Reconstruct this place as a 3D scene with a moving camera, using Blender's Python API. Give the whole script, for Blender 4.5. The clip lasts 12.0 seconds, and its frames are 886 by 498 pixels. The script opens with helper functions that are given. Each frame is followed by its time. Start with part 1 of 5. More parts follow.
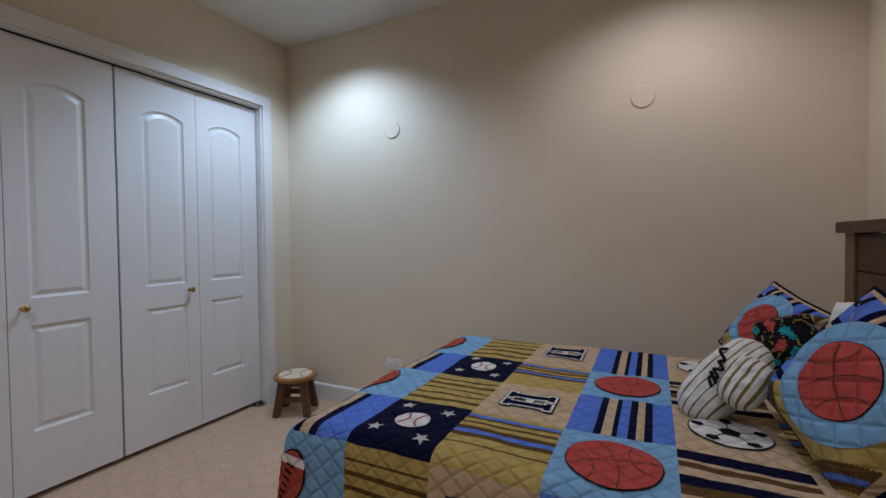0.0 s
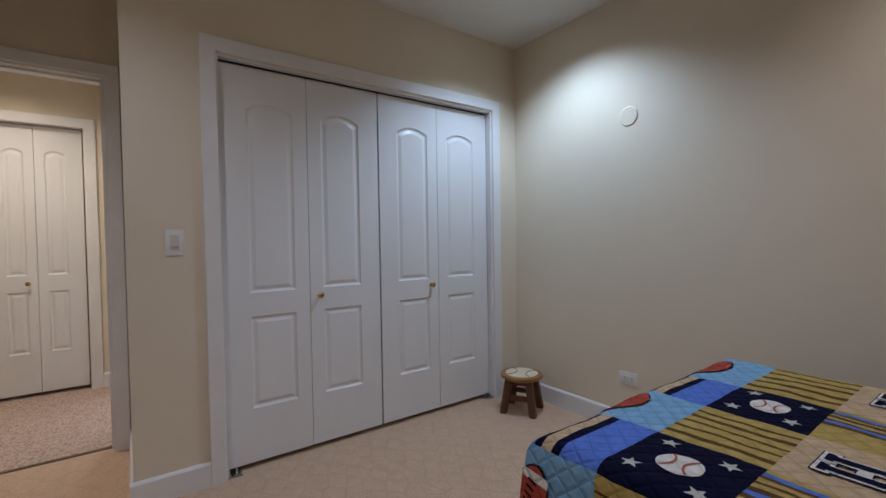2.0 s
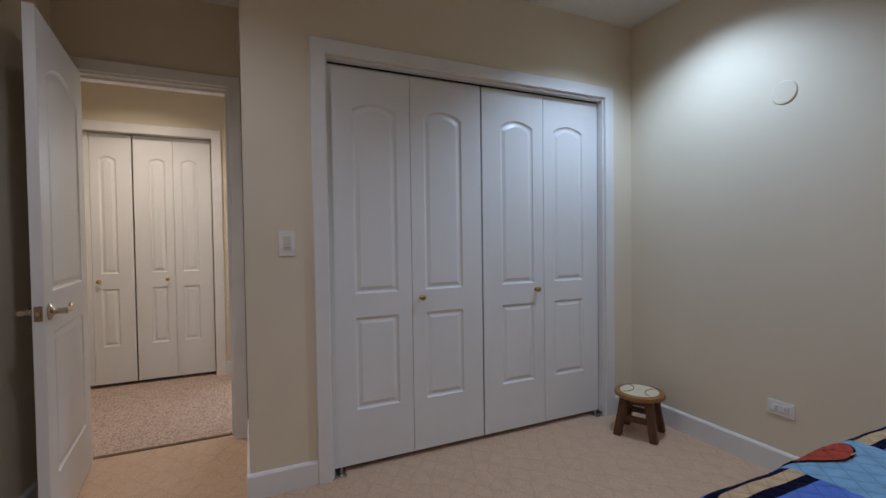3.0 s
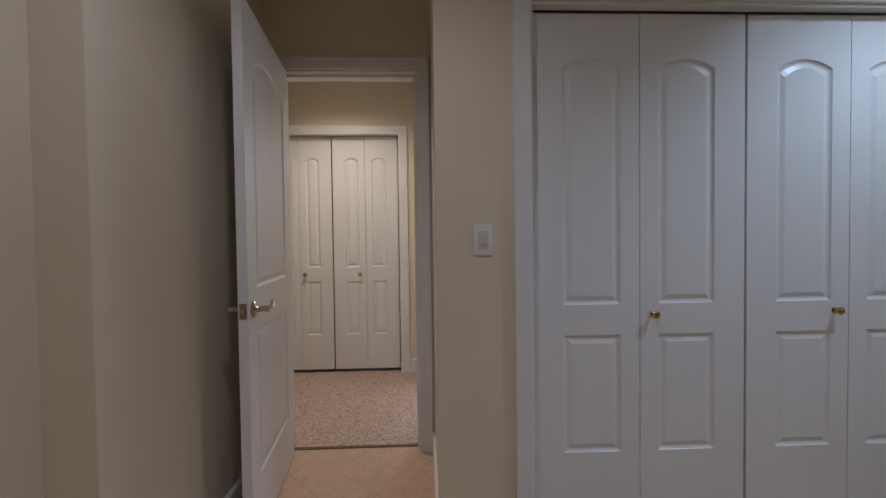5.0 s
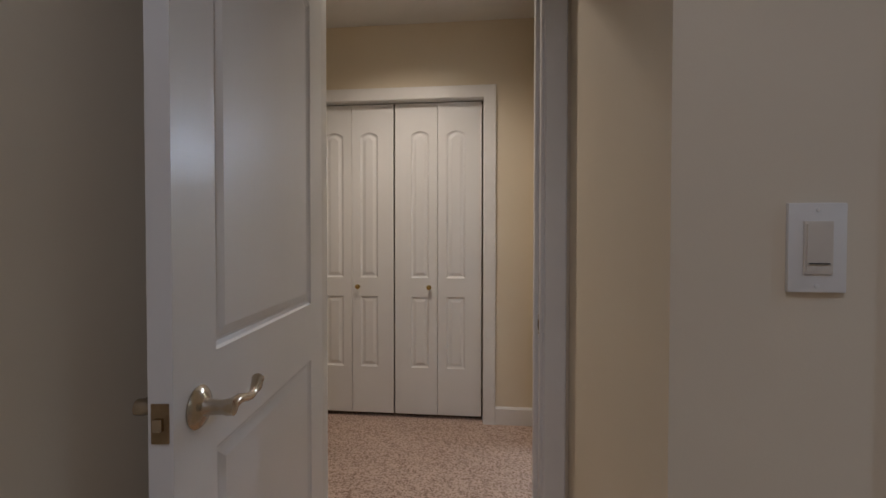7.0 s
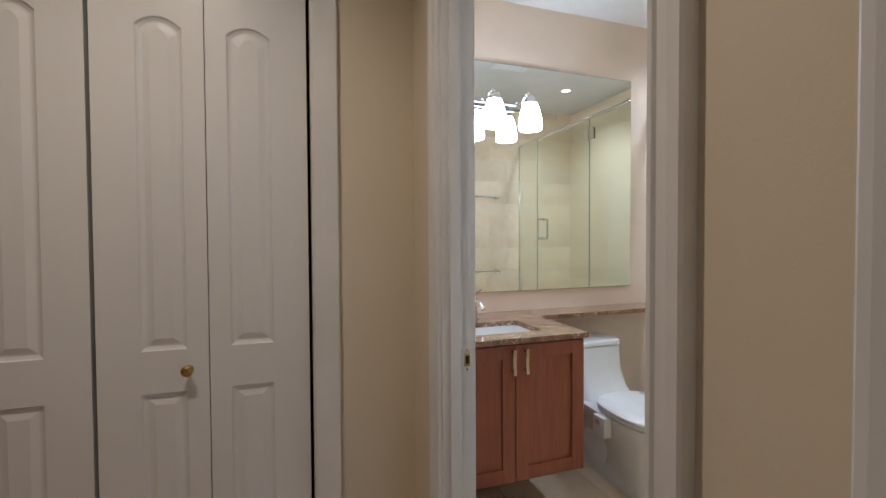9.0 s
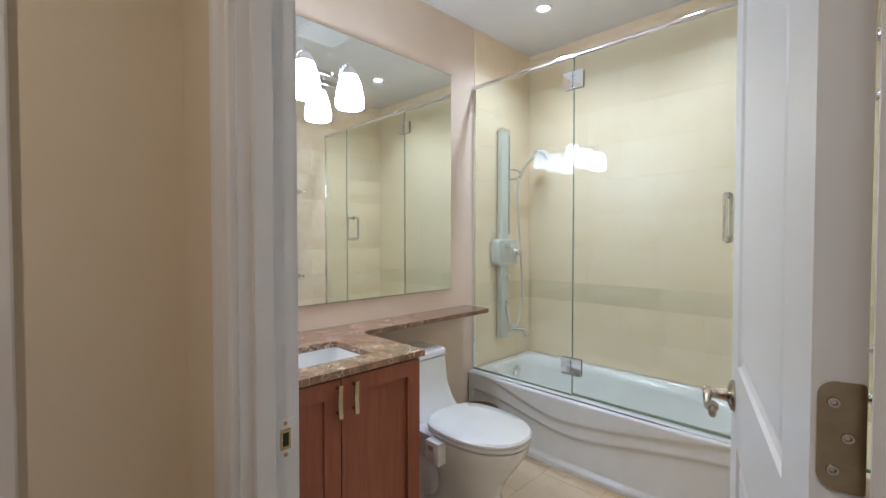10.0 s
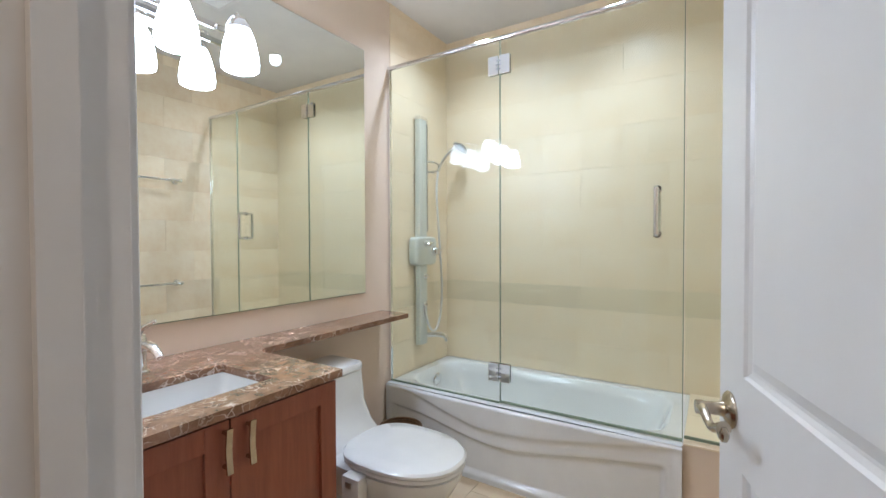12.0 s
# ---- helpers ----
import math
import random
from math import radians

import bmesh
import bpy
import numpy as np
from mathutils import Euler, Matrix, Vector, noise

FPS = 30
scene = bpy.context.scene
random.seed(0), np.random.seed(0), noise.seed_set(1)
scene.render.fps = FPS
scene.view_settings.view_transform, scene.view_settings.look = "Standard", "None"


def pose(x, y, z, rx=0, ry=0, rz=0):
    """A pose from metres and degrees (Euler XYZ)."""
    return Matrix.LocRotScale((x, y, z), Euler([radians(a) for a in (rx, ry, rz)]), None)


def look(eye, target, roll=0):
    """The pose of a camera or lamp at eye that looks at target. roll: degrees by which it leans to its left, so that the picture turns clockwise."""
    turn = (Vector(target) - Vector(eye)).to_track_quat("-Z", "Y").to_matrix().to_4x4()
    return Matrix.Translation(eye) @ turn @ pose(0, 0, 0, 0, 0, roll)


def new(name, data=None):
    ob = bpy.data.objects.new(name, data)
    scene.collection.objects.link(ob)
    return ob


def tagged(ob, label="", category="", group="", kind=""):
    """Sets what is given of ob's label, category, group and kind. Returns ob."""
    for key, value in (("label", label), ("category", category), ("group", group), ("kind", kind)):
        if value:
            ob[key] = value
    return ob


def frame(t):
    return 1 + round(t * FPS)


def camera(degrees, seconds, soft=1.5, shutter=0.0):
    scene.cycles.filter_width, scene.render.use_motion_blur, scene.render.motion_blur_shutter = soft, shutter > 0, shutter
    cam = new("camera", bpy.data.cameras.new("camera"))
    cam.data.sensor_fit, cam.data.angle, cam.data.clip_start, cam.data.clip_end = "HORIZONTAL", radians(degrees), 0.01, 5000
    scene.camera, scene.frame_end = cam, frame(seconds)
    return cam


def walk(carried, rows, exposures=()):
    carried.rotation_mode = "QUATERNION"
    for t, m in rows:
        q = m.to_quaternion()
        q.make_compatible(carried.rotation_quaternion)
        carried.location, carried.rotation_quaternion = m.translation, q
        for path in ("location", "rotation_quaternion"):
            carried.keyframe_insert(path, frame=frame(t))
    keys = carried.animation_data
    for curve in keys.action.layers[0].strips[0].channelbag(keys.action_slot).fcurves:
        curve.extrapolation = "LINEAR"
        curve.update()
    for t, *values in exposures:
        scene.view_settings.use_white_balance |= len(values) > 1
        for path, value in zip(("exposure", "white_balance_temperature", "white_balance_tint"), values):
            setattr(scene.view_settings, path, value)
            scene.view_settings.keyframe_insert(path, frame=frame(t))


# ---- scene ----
cam = camera(91.6, 12.0)
# t, x, y, z, and turns about x, y, z
PATH = [
    (0, (-0.321, -2.389, 1.128), (1.475, -1.51, 1.078), -0.6),
    (0.5, (-0.309, -2.381, 1.134), (1.366, -1.29, 1.083), -0.7),
    (1, (-0.303, -2.366, 1.146), (1.227, -1.079, 1.092), -0.8),
    (1.5, (-0.3, -2.323, 1.152), (1.064, -0.86, 1.096), -0.8),
    (2, (-0.288, -2.268, 1.143), (0.882, -0.647, 1.094), -0.9),
    (2.5, (-0.287, -2.187, 1.153), (0.7, -0.448, 1.103), -0.8),
    (3, (-0.288, -2.096, 1.151), (0.529, -0.271, 1.107), -0.8),
    (3.5, (-0.293, -1.997, 1.144), (0.362, -0.108, 1.102), -0.8),
    (3.7, (-0.287, -1.959, 1.165), (0.283, -0.043, 1.104), -0.7),
    (5.5, (-0.39, -1.447, 1.141), (-0.435, 0.552, 1.098), -0.6),
    (6, (-0.443, -1.271, 1.135), (-0.565, 0.725, 1.094), -0.4),
    (6.5, (-0.51, -1.012, 1.14), (-0.694, 0.98, 1.1), -0.1),
    (6.7, (-0.526, -0.855, 1.141), (-0.732, 1.134, 1.105), 0.1),
    (8.3, (-0.658, 0.389, 1.225), (-0.515, 2.383, 1.167), -0.4),
    (8.5, (-0.646, 0.494, 1.225), (-0.371, 2.474, 1.172), -0.4),
    (9, (-0.618, 0.734, 1.226), (0.021, 2.628, 1.179), -0.3),
    (9.5, (-0.551, 0.964, 1.23), (0.517, 2.655, 1.183), -0.1),
    (10, (-0.5, 1.135, 1.228), (0.916, 2.546, 1.18), 0.0),
    (10.5, (-0.475, 1.186, 1.218), (1.054, 2.475, 1.172), -0.1),
    (11, (-0.436, 1.244, 1.207), (1.162, 2.445, 1.163), -0.1),
    (11.5, (-0.397, 1.304, 1.201), (1.259, 2.424, 1.16), -0.1),
    (12, (-0.35, 1.364, 1.201), (1.344, 2.427, 1.162), -0.2),
]
walk(cam, [(t, look(*p)) for t, *p in PATH], [(0.0, 0.1), (2.0, 0.0), (3.7, -0.12), (5.5, -0.3), (6.7, -0.38), (8.3, -0.66), (9.0, -0.74), (10.0, -0.68), (12.0, -0.58)])

# ---- world, lights, exposure ----
world = bpy.data.worlds.new("world")
world.use_nodes = True
world.node_tree.nodes["Background"].inputs[0].default_value = (0.02, 0.02, 0.025, 1)
world.node_tree.nodes["Background"].inputs[1].default_value = 0.1
scene.world = world

COOL, SOFT, NEUTRAL, MILD, WARM = (0.51, 0.70, 1.0), (0.735, 0.785, 1.0), (0.62, 0.755, 1.0), (0.88, 0.83, 0.94), (1.0, 0.87, 0.76)
# recessed lamps and added fills: x, y, ceiling height, watts, colour, cone
DOWNLIGHTS_AND_FILLS = {
    "bedroom": [(1.55, -0.62, 2.515, 62, COOL, 132), (1.46, -2.45, 2.515, 23, MILD, 142),
                # these two are added fills without a known source, for closet doors and lobby
                (-0.52, -0.95, 2.515, 23, SOFT, 150), (-0.52, -2.45, 2.515, 22, SOFT, 150)],
    # the hall's second lamp is an added fill with no known source
    "hall": [(-1.03, 1.40, 2.515, 62, WARM, 146), (-2.3, 1.45, 2.515, 6, WARM, 130)],
    "bathroom": [(1.69, 2.5, 2.555, 62, NEUTRAL, 142), (1.69, 1.775, 2.555, 62, NEUTRAL, 142)],
}


def spot(name, at, watts, colour, cone, blend):
    data = bpy.data.lights.new(name, "SPOT")
    data.energy, data.color, data.spot_size, data.spot_blend, data.shadow_soft_size = watts, colour, radians(cone), blend, 0.04
    ob = new(name, data)
    ob.location = at
    return ob


for room, lamps in DOWNLIGHTS_AND_FILLS.items():
    for x, y, z, watts, colour, cone in lamps:
        spot("downlight_or_fill_beam", (x, y, z - 0.03), watts, colour, cone, 0.75 if room == "bedroom" else 1.0)

# ---- materials ----
def material(name, colour, rough=0.5, metal=0.0, second=None, scale=6.0, grain=0.0, grain_scale=200.0, stretch=(1, 1, 1), noise_rough=0.6,
             mix=(0.35, 0.65), coat=0.0, spread=0.0, spec=0.5):
    """A principled material: colour mottled with a second one at a given scale, fine bump of a given strength."""
    m = bpy.data.materials.new(name)
    m.use_nodes = True
    nt = m.node_tree
    b = nt.nodes["Principled BSDF"]
    b.inputs["Roughness"].default_value, b.inputs["Metallic"].default_value = rough, metal
    b.inputs["Coat Weight"].default_value = coat
    b.inputs["Specular IOR Level"].default_value = spec
    tc = nt.nodes.new("ShaderNodeTexCoord")
    mp = nt.nodes.new("ShaderNodeMapping")
    mp.inputs["Scale"].default_value = stretch
    nt.links.new(tc.outputs["Object"], mp.inputs["Vector"])
    second = second or tuple(c * 0.93 for c in colour)
    n = nt.nodes.new("ShaderNodeTexNoise")
    n.inputs["Scale"].default_value, n.inputs["Detail"].default_value, n.inputs["Roughness"].default_value = scale, 5, noise_rough
    nt.links.new(mp.outputs[0], n.inputs["Vector"])
    r = nt.nodes.new("ShaderNodeValToRGB")
    r.color_ramp.elements[0].position, r.color_ramp.elements[1].position = mix
    r.color_ramp.elements[0].color, r.color_ramp.elements[1].color = (*colour, 1), (*second, 1)
    nt.links.new(n.outputs["Fac"], r.inputs["Fac"])
    out = r.outputs["Color"]
    if spread:
        oi = nt.nodes.new("ShaderNodeObjectInfo")
        hs = nt.nodes.new("ShaderNodeHueSaturation")
        mr = nt.nodes.new("ShaderNodeMapRange")
        mr.inputs["To Min"].default_value, mr.inputs["To Max"].default_value = 1 - spread, 1 + spread
        nt.links.new(oi.outputs["Random"], mr.inputs["Value"])
        nt.links.new(mr.outputs[0], hs.inputs["Value"])
        nt.links.new(out, hs.inputs["Color"])
        out = hs.outputs[0]
    nt.links.new(out, b.inputs["Base Color"])
    if grain:
        g = nt.nodes.new("ShaderNodeTexNoise")
        g.inputs["Scale"].default_value, g.inputs["Detail"].default_value = grain_scale, 3
        nt.links.new(mp.outputs[0], g.inputs["Vector"])
        bp = nt.nodes.new("ShaderNodeBump")
        bp.inputs["Strength"].default_value, bp.inputs["Distance"].default_value = grain, 0.002
        nt.links.new(g.outputs["Fac"], bp.inputs["Height"])
        nt.links.new(bp.outputs[0], b.inputs["Normal"])
    return m


WALL = material("beige_wall_paint", (0.72, 0.63, 0.485), 0.75, second=(0.70, 0.61, 0.465), scale=2.0, grain=0.08, grain_scale=260)
CEIL = material("ceiling_paint", (0.74, 0.72, 0.68), 0.85, scale=3, grain=0.06, grain_scale=220)
WHITE = material("white_gloss_paint", (0.76, 0.75, 0.73), 0.34, second=(0.73, 0.72, 0.70), scale=3, grain=0.025, grain_scale=90, stretch=(1, 1, 0.25))
WHITE_TRIM = material("white_trim_paint", (0.77, 0.75, 0.72), 0.38, scale=4, grain=0.02, grain_scale=120)
PLASTIC = material("white_plastic", (0.78, 0.76, 0.72), 0.35, scale=10)
DARK = material("dark_gap", (0.02, 0.018, 0.015), 0.8, scale=5)
BLACK = material("black_display", (0.01, 0.01, 0.012), 0.15, scale=5)
BRASS = material("polished_brass", (0.55, 0.40, 0.16), 0.25, 1.0, second=(0.42, 0.30, 0.12), scale=30)
NICKEL = material("satin_nickel", (0.54, 0.47, 0.38), 0.22, 1.0, second=(0.44, 0.38, 0.30), scale=25)
CHROME = material("chrome", (0.82, 0.82, 0.82), 0.07, 1.0, second=(0.78, 0.78, 0.78), scale=8)
STEEL = material("brushed_steel", (0.62, 0.61, 0.58), 0.3, 1.0, scale=40, stretch=(1, 1, 0.1))
PINKWALL = material("peach_wall_paint", (0.78, 0.63, 0.50), 0.65, second=(0.74, 0.60, 0.47), scale=2.5, grain=0.05, grain_scale=240)
CERAMIC = material("white_ceramic", (0.83, 0.83, 0.81), 0.12, scale=4, coat=0.4)
ACRYLIC = material("white_acrylic", (0.82, 0.82, 0.81), 0.10, scale=4, coat=0.3)
GROUT = material("grout", (0.90, 0.77, 0.58), 0.6, second=(0.84, 0.69, 0.49), scale=30)
TILE = material("cream_marble_tile", (0.90, 0.77, 0.58), 0.34, second=(0.83, 0.665, 0.45), scale=3.8, noise_rough=0.7, mix=(0.3, 0.72), spread=0.010)
VARIEDTILE = material("varied_cream_marble_tile", (0.90, 0.77, 0.58), 0.34, second=(0.78, 0.58, 0.36), scale=3.2, noise_rough=0.7, mix=(0.36, 0.74), spread=0.09)
BANDTILE = material("honey_border_tile", (0.79, 0.675, 0.48), 0.3, second=(0.72, 0.60, 0.41), scale=4, spread=0.03)
FLOORTILE = material("beige_floor_tile", (0.70, 0.56, 0.38), 0.3, second=(0.62, 0.47, 0.30), scale=4.0, noise_rough=0.7, spread=0.04)
CHERRY = material("reddish_cherry_wood", (0.30, 0.086, 0.042), 0.38, second=(0.22, 0.058, 0.028), scale=7, stretch=(9, 9, 0.8), grain=0.06, grain_scale=60, mix=(0.3, 0.7))
DARKWOOD = material("dark_walnut_wood", (0.105, 0.046, 0.021), 0.6, second=(0.05, 0.022, 0.011), scale=8, stretch=(0.8, 9, 9), grain=0.1, grain_scale=60)
STOOLWOOD = material("stained_stool_wood", (0.13, 0.055, 0.02), 0.5, second=(0.075, 0.03, 0.011), scale=9, stretch=(6, 6, 0.8), grain=0.08, grain_scale=60)
STOOLRIM = material("honey_stool_wood", (0.33, 0.16, 0.045), 0.4, second=(0.24, 0.11, 0.03), scale=9, grain=0.05, grain_scale=60)
CREAM = material("cream_paint", (0.75, 0.66, 0.48), 0.45, scale=8)
PLATE = material("worn_brass_plate", (0.40, 0.30, 0.19), 0.36, 0.9, second=(0.29, 0.21, 0.12), scale=25)
PANELGREY = material("brushed_grey_aluminium", (0.66, 0.68, 0.63), 0.35, 0.25, scale=30, stretch=(1, 1, 0.08))


def carpet_material(name, colour, speck, speck_amount, pattern):
    m = material(name, colour, 0.95, second=tuple(c * 0.9 for c in colour), scale=14, spec=0.1)
    nt = m.node_tree
    b = nt.nodes["Principled BSDF"]
    b.inputs["Sheen Weight"].default_value = 0.25
    tc = nt.nodes.new("ShaderNodeTexCoord")
    ramp = [n for n in nt.nodes if n.type == "VALTORGB"][0]
    v = nt.nodes.new("ShaderNodeTexNoise")
    v.inputs["Scale"].default_value, v.inputs["Detail"].default_value = (95, 4) if not pattern else (160, 3)
    nt.links.new(tc.outputs["Object"], v.inputs["Vector"])
    r2 = nt.nodes.new("ShaderNodeValToRGB")
    r2.color_ramp.elements[0].position, r2.color_ramp.elements[1].position = 0.5 - speck_amount, 0.5 + speck_amount * 0.4
    r2.color_ramp.elements[0].color, r2.color_ramp.elements[1].color = (*speck, 1), (1, 1, 1, 1)
    nt.links.new(v.outputs["Fac"], r2.inputs["Fac"])
    mul = nt.nodes.new("ShaderNodeMix")
    mul.data_type, mul.blend_type = "RGBA", "MULTIPLY"
    mul.inputs["Factor"].default_value = 1.0
    nt.links.new(ramp.outputs["Color"], mul.inputs["A"])
    nt.links.new(r2.outputs["Color"], mul.inputs["B"])
    out, height = mul.outputs["Result"], v.outputs["Fac"]
    if pattern:
        vo = nt.nodes.new("ShaderNodeTexVoronoi")
        vo.feature = "DISTANCE_TO_EDGE"
        vo.inputs["Scale"].default_value, vo.inputs["Randomness"].default_value = 12, 0.45
        mp2 = nt.nodes.new("ShaderNodeMapping")
        mp2.inputs["Rotation"].default_value, mp2.inputs["Scale"].default_value = (0, 0, radians(38)), (1.0, 0.72, 1)
        nt.links.new(tc.outputs["Object"], mp2.inputs["Vector"])
        nt.links.new(mp2.outputs[0], vo.inputs["Vector"])
        # cell edges sink the pile and also darken its colour, as painted groove shade
        groove = nt.nodes.new("ShaderNodeMapRange")
        groove.inputs["From Max"].default_value, groove.inputs["To Min"].default_value = 0.09, 0.90
        nt.links.new(vo.outputs["Distance"], groove.inputs["Value"])
        m2 = nt.nodes.new("ShaderNodeMix")
        m2.data_type, m2.blend_type = "RGBA", "MULTIPLY"
        m2.inputs["Factor"].default_value = 1.0
        nt.links.new(out, m2.inputs["A"])
        nt.links.new(groove.outputs[0], m2.inputs["B"])
        add = nt.nodes.new("ShaderNodeMath")
        add.operation = "MULTIPLY_ADD"
        add.inputs[1].default_value = 0.5
        nt.links.new(v.outputs["Fac"], add.inputs[0])
        nt.links.new(groove.outputs[0], add.inputs[2])
        out, height = m2.outputs["Result"], add.outputs[0]
    nt.links.new(out, b.inputs["Base Color"])
    bp = nt.nodes.new("ShaderNodeBump")
    bp.inputs["Strength"].default_value, bp.inputs["Distance"].default_value = 0.7, 0.006
    nt.links.new(height, bp.inputs["Height"])
    nt.links.new(bp.outputs[0], b.inputs["Normal"])
    return m


CARPET = carpet_material("beige_sculpted_carpet", (0.66, 0.46, 0.31), (0.80, 0.77, 0.74), 0.12, True)
HALLCARPET = carpet_material("speckled_frieze_carpet", (0.62, 0.46, 0.37), (0.42, 0.34, 0.28), 0.17, False)
SEAM = material("carpet_seam", (0.16, 0.11, 0.06), 0.9, scale=40, grain=0.4, grain_scale=150)


def marble_top():
    m = material("brown_veined_marble", (0.15, 0.066, 0.033), 0.16, second=(0.31, 0.165, 0.095), scale=26, noise_rough=0.7, coat=0.3)
    nt = m.node_tree
    b = nt.nodes["Principled BSDF"]
    ramp = [n for n in nt.nodes if n.type == "VALTORGB"][0]
    tc = nt.nodes.new("ShaderNodeTexCoord")
    warp = nt.nodes.new("ShaderNodeTexNoise")
    warp.inputs["Scale"].default_value, warp.inputs["Detail"].default_value = 9, 4
    nt.links.new(tc.outputs["Object"], warp.inputs["Vector"])
    mixv = nt.nodes.new("ShaderNodeMix")
    mixv.data_type = "VECTOR"
    mixv.inputs["Factor"].default_value = 0.14
    nt.links.new(tc.outputs["Object"], mixv.inputs["A"])
    nt.links.new(warp.outputs["Color"], mixv.inputs["B"])
    v = nt.nodes.new("ShaderNodeTexVoronoi")
    v.feature = "DISTANCE_TO_EDGE"
    v.inputs["Scale"].default_value = 38
    nt.links.new(mixv.outputs["Result"], v.inputs["Vector"])
    r2 = nt.nodes.new("ShaderNodeValToRGB")
    r2.color_ramp.elements[0].position, r2.color_ramp.elements[1].position = 0.006, 0.05
    r2.color_ramp.elements[0].color, r2.color_ramp.elements[1].color = (1, 1, 1, 1), (0, 0, 0, 1)
    nt.links.new(v.outputs["Distance"], r2.inputs["Fac"])
    gate = nt.nodes.new("ShaderNodeTexNoise")
    gate.inputs["Scale"].default_value = 11
    nt.links.new(tc.outputs["Object"], gate.inputs["Vector"])
    gr = nt.nodes.new("ShaderNodeMapRange")
    gr.inputs["From Min"].default_value, gr.inputs["From Max"].default_value = 0.44, 0.62
    nt.links.new(gate.outputs["Fac"], gr.inputs["Value"])
    mm = nt.nodes.new("ShaderNodeMath")
    mm.operation = "MULTIPLY"
    nt.links.new(r2.outputs["Color"], mm.inputs[0])
    nt.links.new(gr.outputs[0], mm.inputs[1])
    mx = nt.nodes.new("ShaderNodeMix")
    mx.data_type = "RGBA"
    nt.links.new(mm.outputs[0], mx.inputs["Factor"])
    nt.links.new(ramp.outputs["Color"], mx.inputs["A"])
    mx.inputs["B"].default_value = (0.74, 0.58, 0.48, 1)
    nt.links.new(mx.outputs["Result"], b.inputs["Base Color"])
    return m


MARBLE = marble_top()


def glow(name, colour, strength):
    m = bpy.data.materials.new(name)
    m.use_nodes = True
    b = m.node_tree.nodes["Principled BSDF"]
    b.inputs["Base Color"].default_value = (0.85, 0.85, 0.85, 1)
    b.inputs["Emission Color"].default_value, b.inputs["Emission Strength"].default_value = (*colour, 1), strength
    return m


BRIGHTSTEEL = material("bright_flexible_steel", (0.86, 0.86, 0.87), 0.34, metal=1.0, scale=40)
DARKSTEEL = material("brushed_dark_steel", (0.30, 0.30, 0.31), 0.35, metal=1.0, scale=40)
LAMPGLASS = glow("lit_frosted_glass", (0.62, 0.755, 1.0), 78.0)
LENS = glow("lit_lamp_lens", (0.92, 0.96, 1.0), 9.0)


def clear_glass(name, tint):
    m = bpy.data.materials.new(name)
    m.use_nodes = True
    nt = m.node_tree
    out = nt.nodes["Material Output"]
    nt.nodes.remove(nt.nodes["Principled BSDF"])
    t, g, f, mx = (nt.nodes.new(k) for k in ("ShaderNodeBsdfTransparent", "ShaderNodeBsdfGlossy", "ShaderNodeLayerWeight", "ShaderNodeMixShader"))
    power, ramp = nt.nodes.new("ShaderNodeMath"), nt.nodes.new("ShaderNodeMapRange")
    power.operation = "POWER"
    power.inputs[1].default_value = 4.0
    ramp.inputs["To Min"].default_value, ramp.inputs["To Max"].default_value = 0.045, 0.9
    t.inputs[0].default_value = (*tint, 1)
    g.inputs["Roughness"].default_value = 0.0
    f.inputs["Blend"].default_value = 0.5
    nt.links.new(f.outputs["Facing"], power.inputs[0])
    nt.links.new(power.outputs[0], ramp.inputs["Value"])
    nt.links.new(ramp.outputs[0], mx.inputs[0])
    nt.links.new(t.outputs[0], mx.inputs[1])
    nt.links.new(g.outputs[0], mx.inputs[2])
    nt.links.new(mx.outputs[0], out.inputs["Surface"])
    return m


GLASS = clear_glass("shower_glass", (0.95, 0.976, 0.945))
GLASSEDGE = material("green_glass_edge", (0.22, 0.28, 0.20), 0.2, scale=5)
MIRROR = material("mirror", (0.88, 0.90, 0.865), 0.0, 1.0, second=(0.88, 0.90, 0.865), scale=1)


# ---- mesh helpers ----
def box(bm, x0, x1, y0, y1, z0, z1, bevel=0.0, segments=2):
    r = bmesh.ops.create_cube(bm, size=1.0)
    for v in r["verts"]:
        v.co = Vector((x0 + (v.co.x + 0.5) * (x1 - x0), y0 + (v.co.y + 0.5) * (y1 - y0), z0 + (v.co.z + 0.5) * (z1 - z0)))
    if bevel:
        edges = list({e for v in r["verts"] for e in v.link_edges})
        bmesh.ops.bevel(bm, geom=edges, offset=bevel, segments=segments, profile=0.7, affect="EDGES")
    return bm


def boxes(*args, bevel=0.0):
    bm = bmesh.new()
    for a in args:
        box(bm, *a, bevel=bevel)
    return bm


def part(name, bm, mat, parent=None, label="", smooth=False, matrix=None):
    """Links a bmesh as one mesh object under a thing or a part."""
    me = bpy.data.meshes.new(name)
    if matrix is not None:
        bm.transform(matrix)
    bmesh.ops.recalc_face_normals(bm, faces=bm.faces)
    bm.to_mesh(me)
    bm.free()
    for m in (mat if isinstance(mat, (list, tuple)) else [mat]):
        me.materials.append(m)
    if smooth:
        for p in me.polygons:
            p.use_smooth = True
        me.set_sharp_from_angle(angle=radians(38))
    ob = new(name, me)
    if parent is not None:
        ob.parent = parent
    if label:
        ob["label"] = label
    return ob


def thing(name, m, label, category, group="", kind=""):
    ob = new(name)
    ob.empty_display_size = 0.05
    ob.matrix_basis = m
    return tagged(ob, label, category, group, kind)


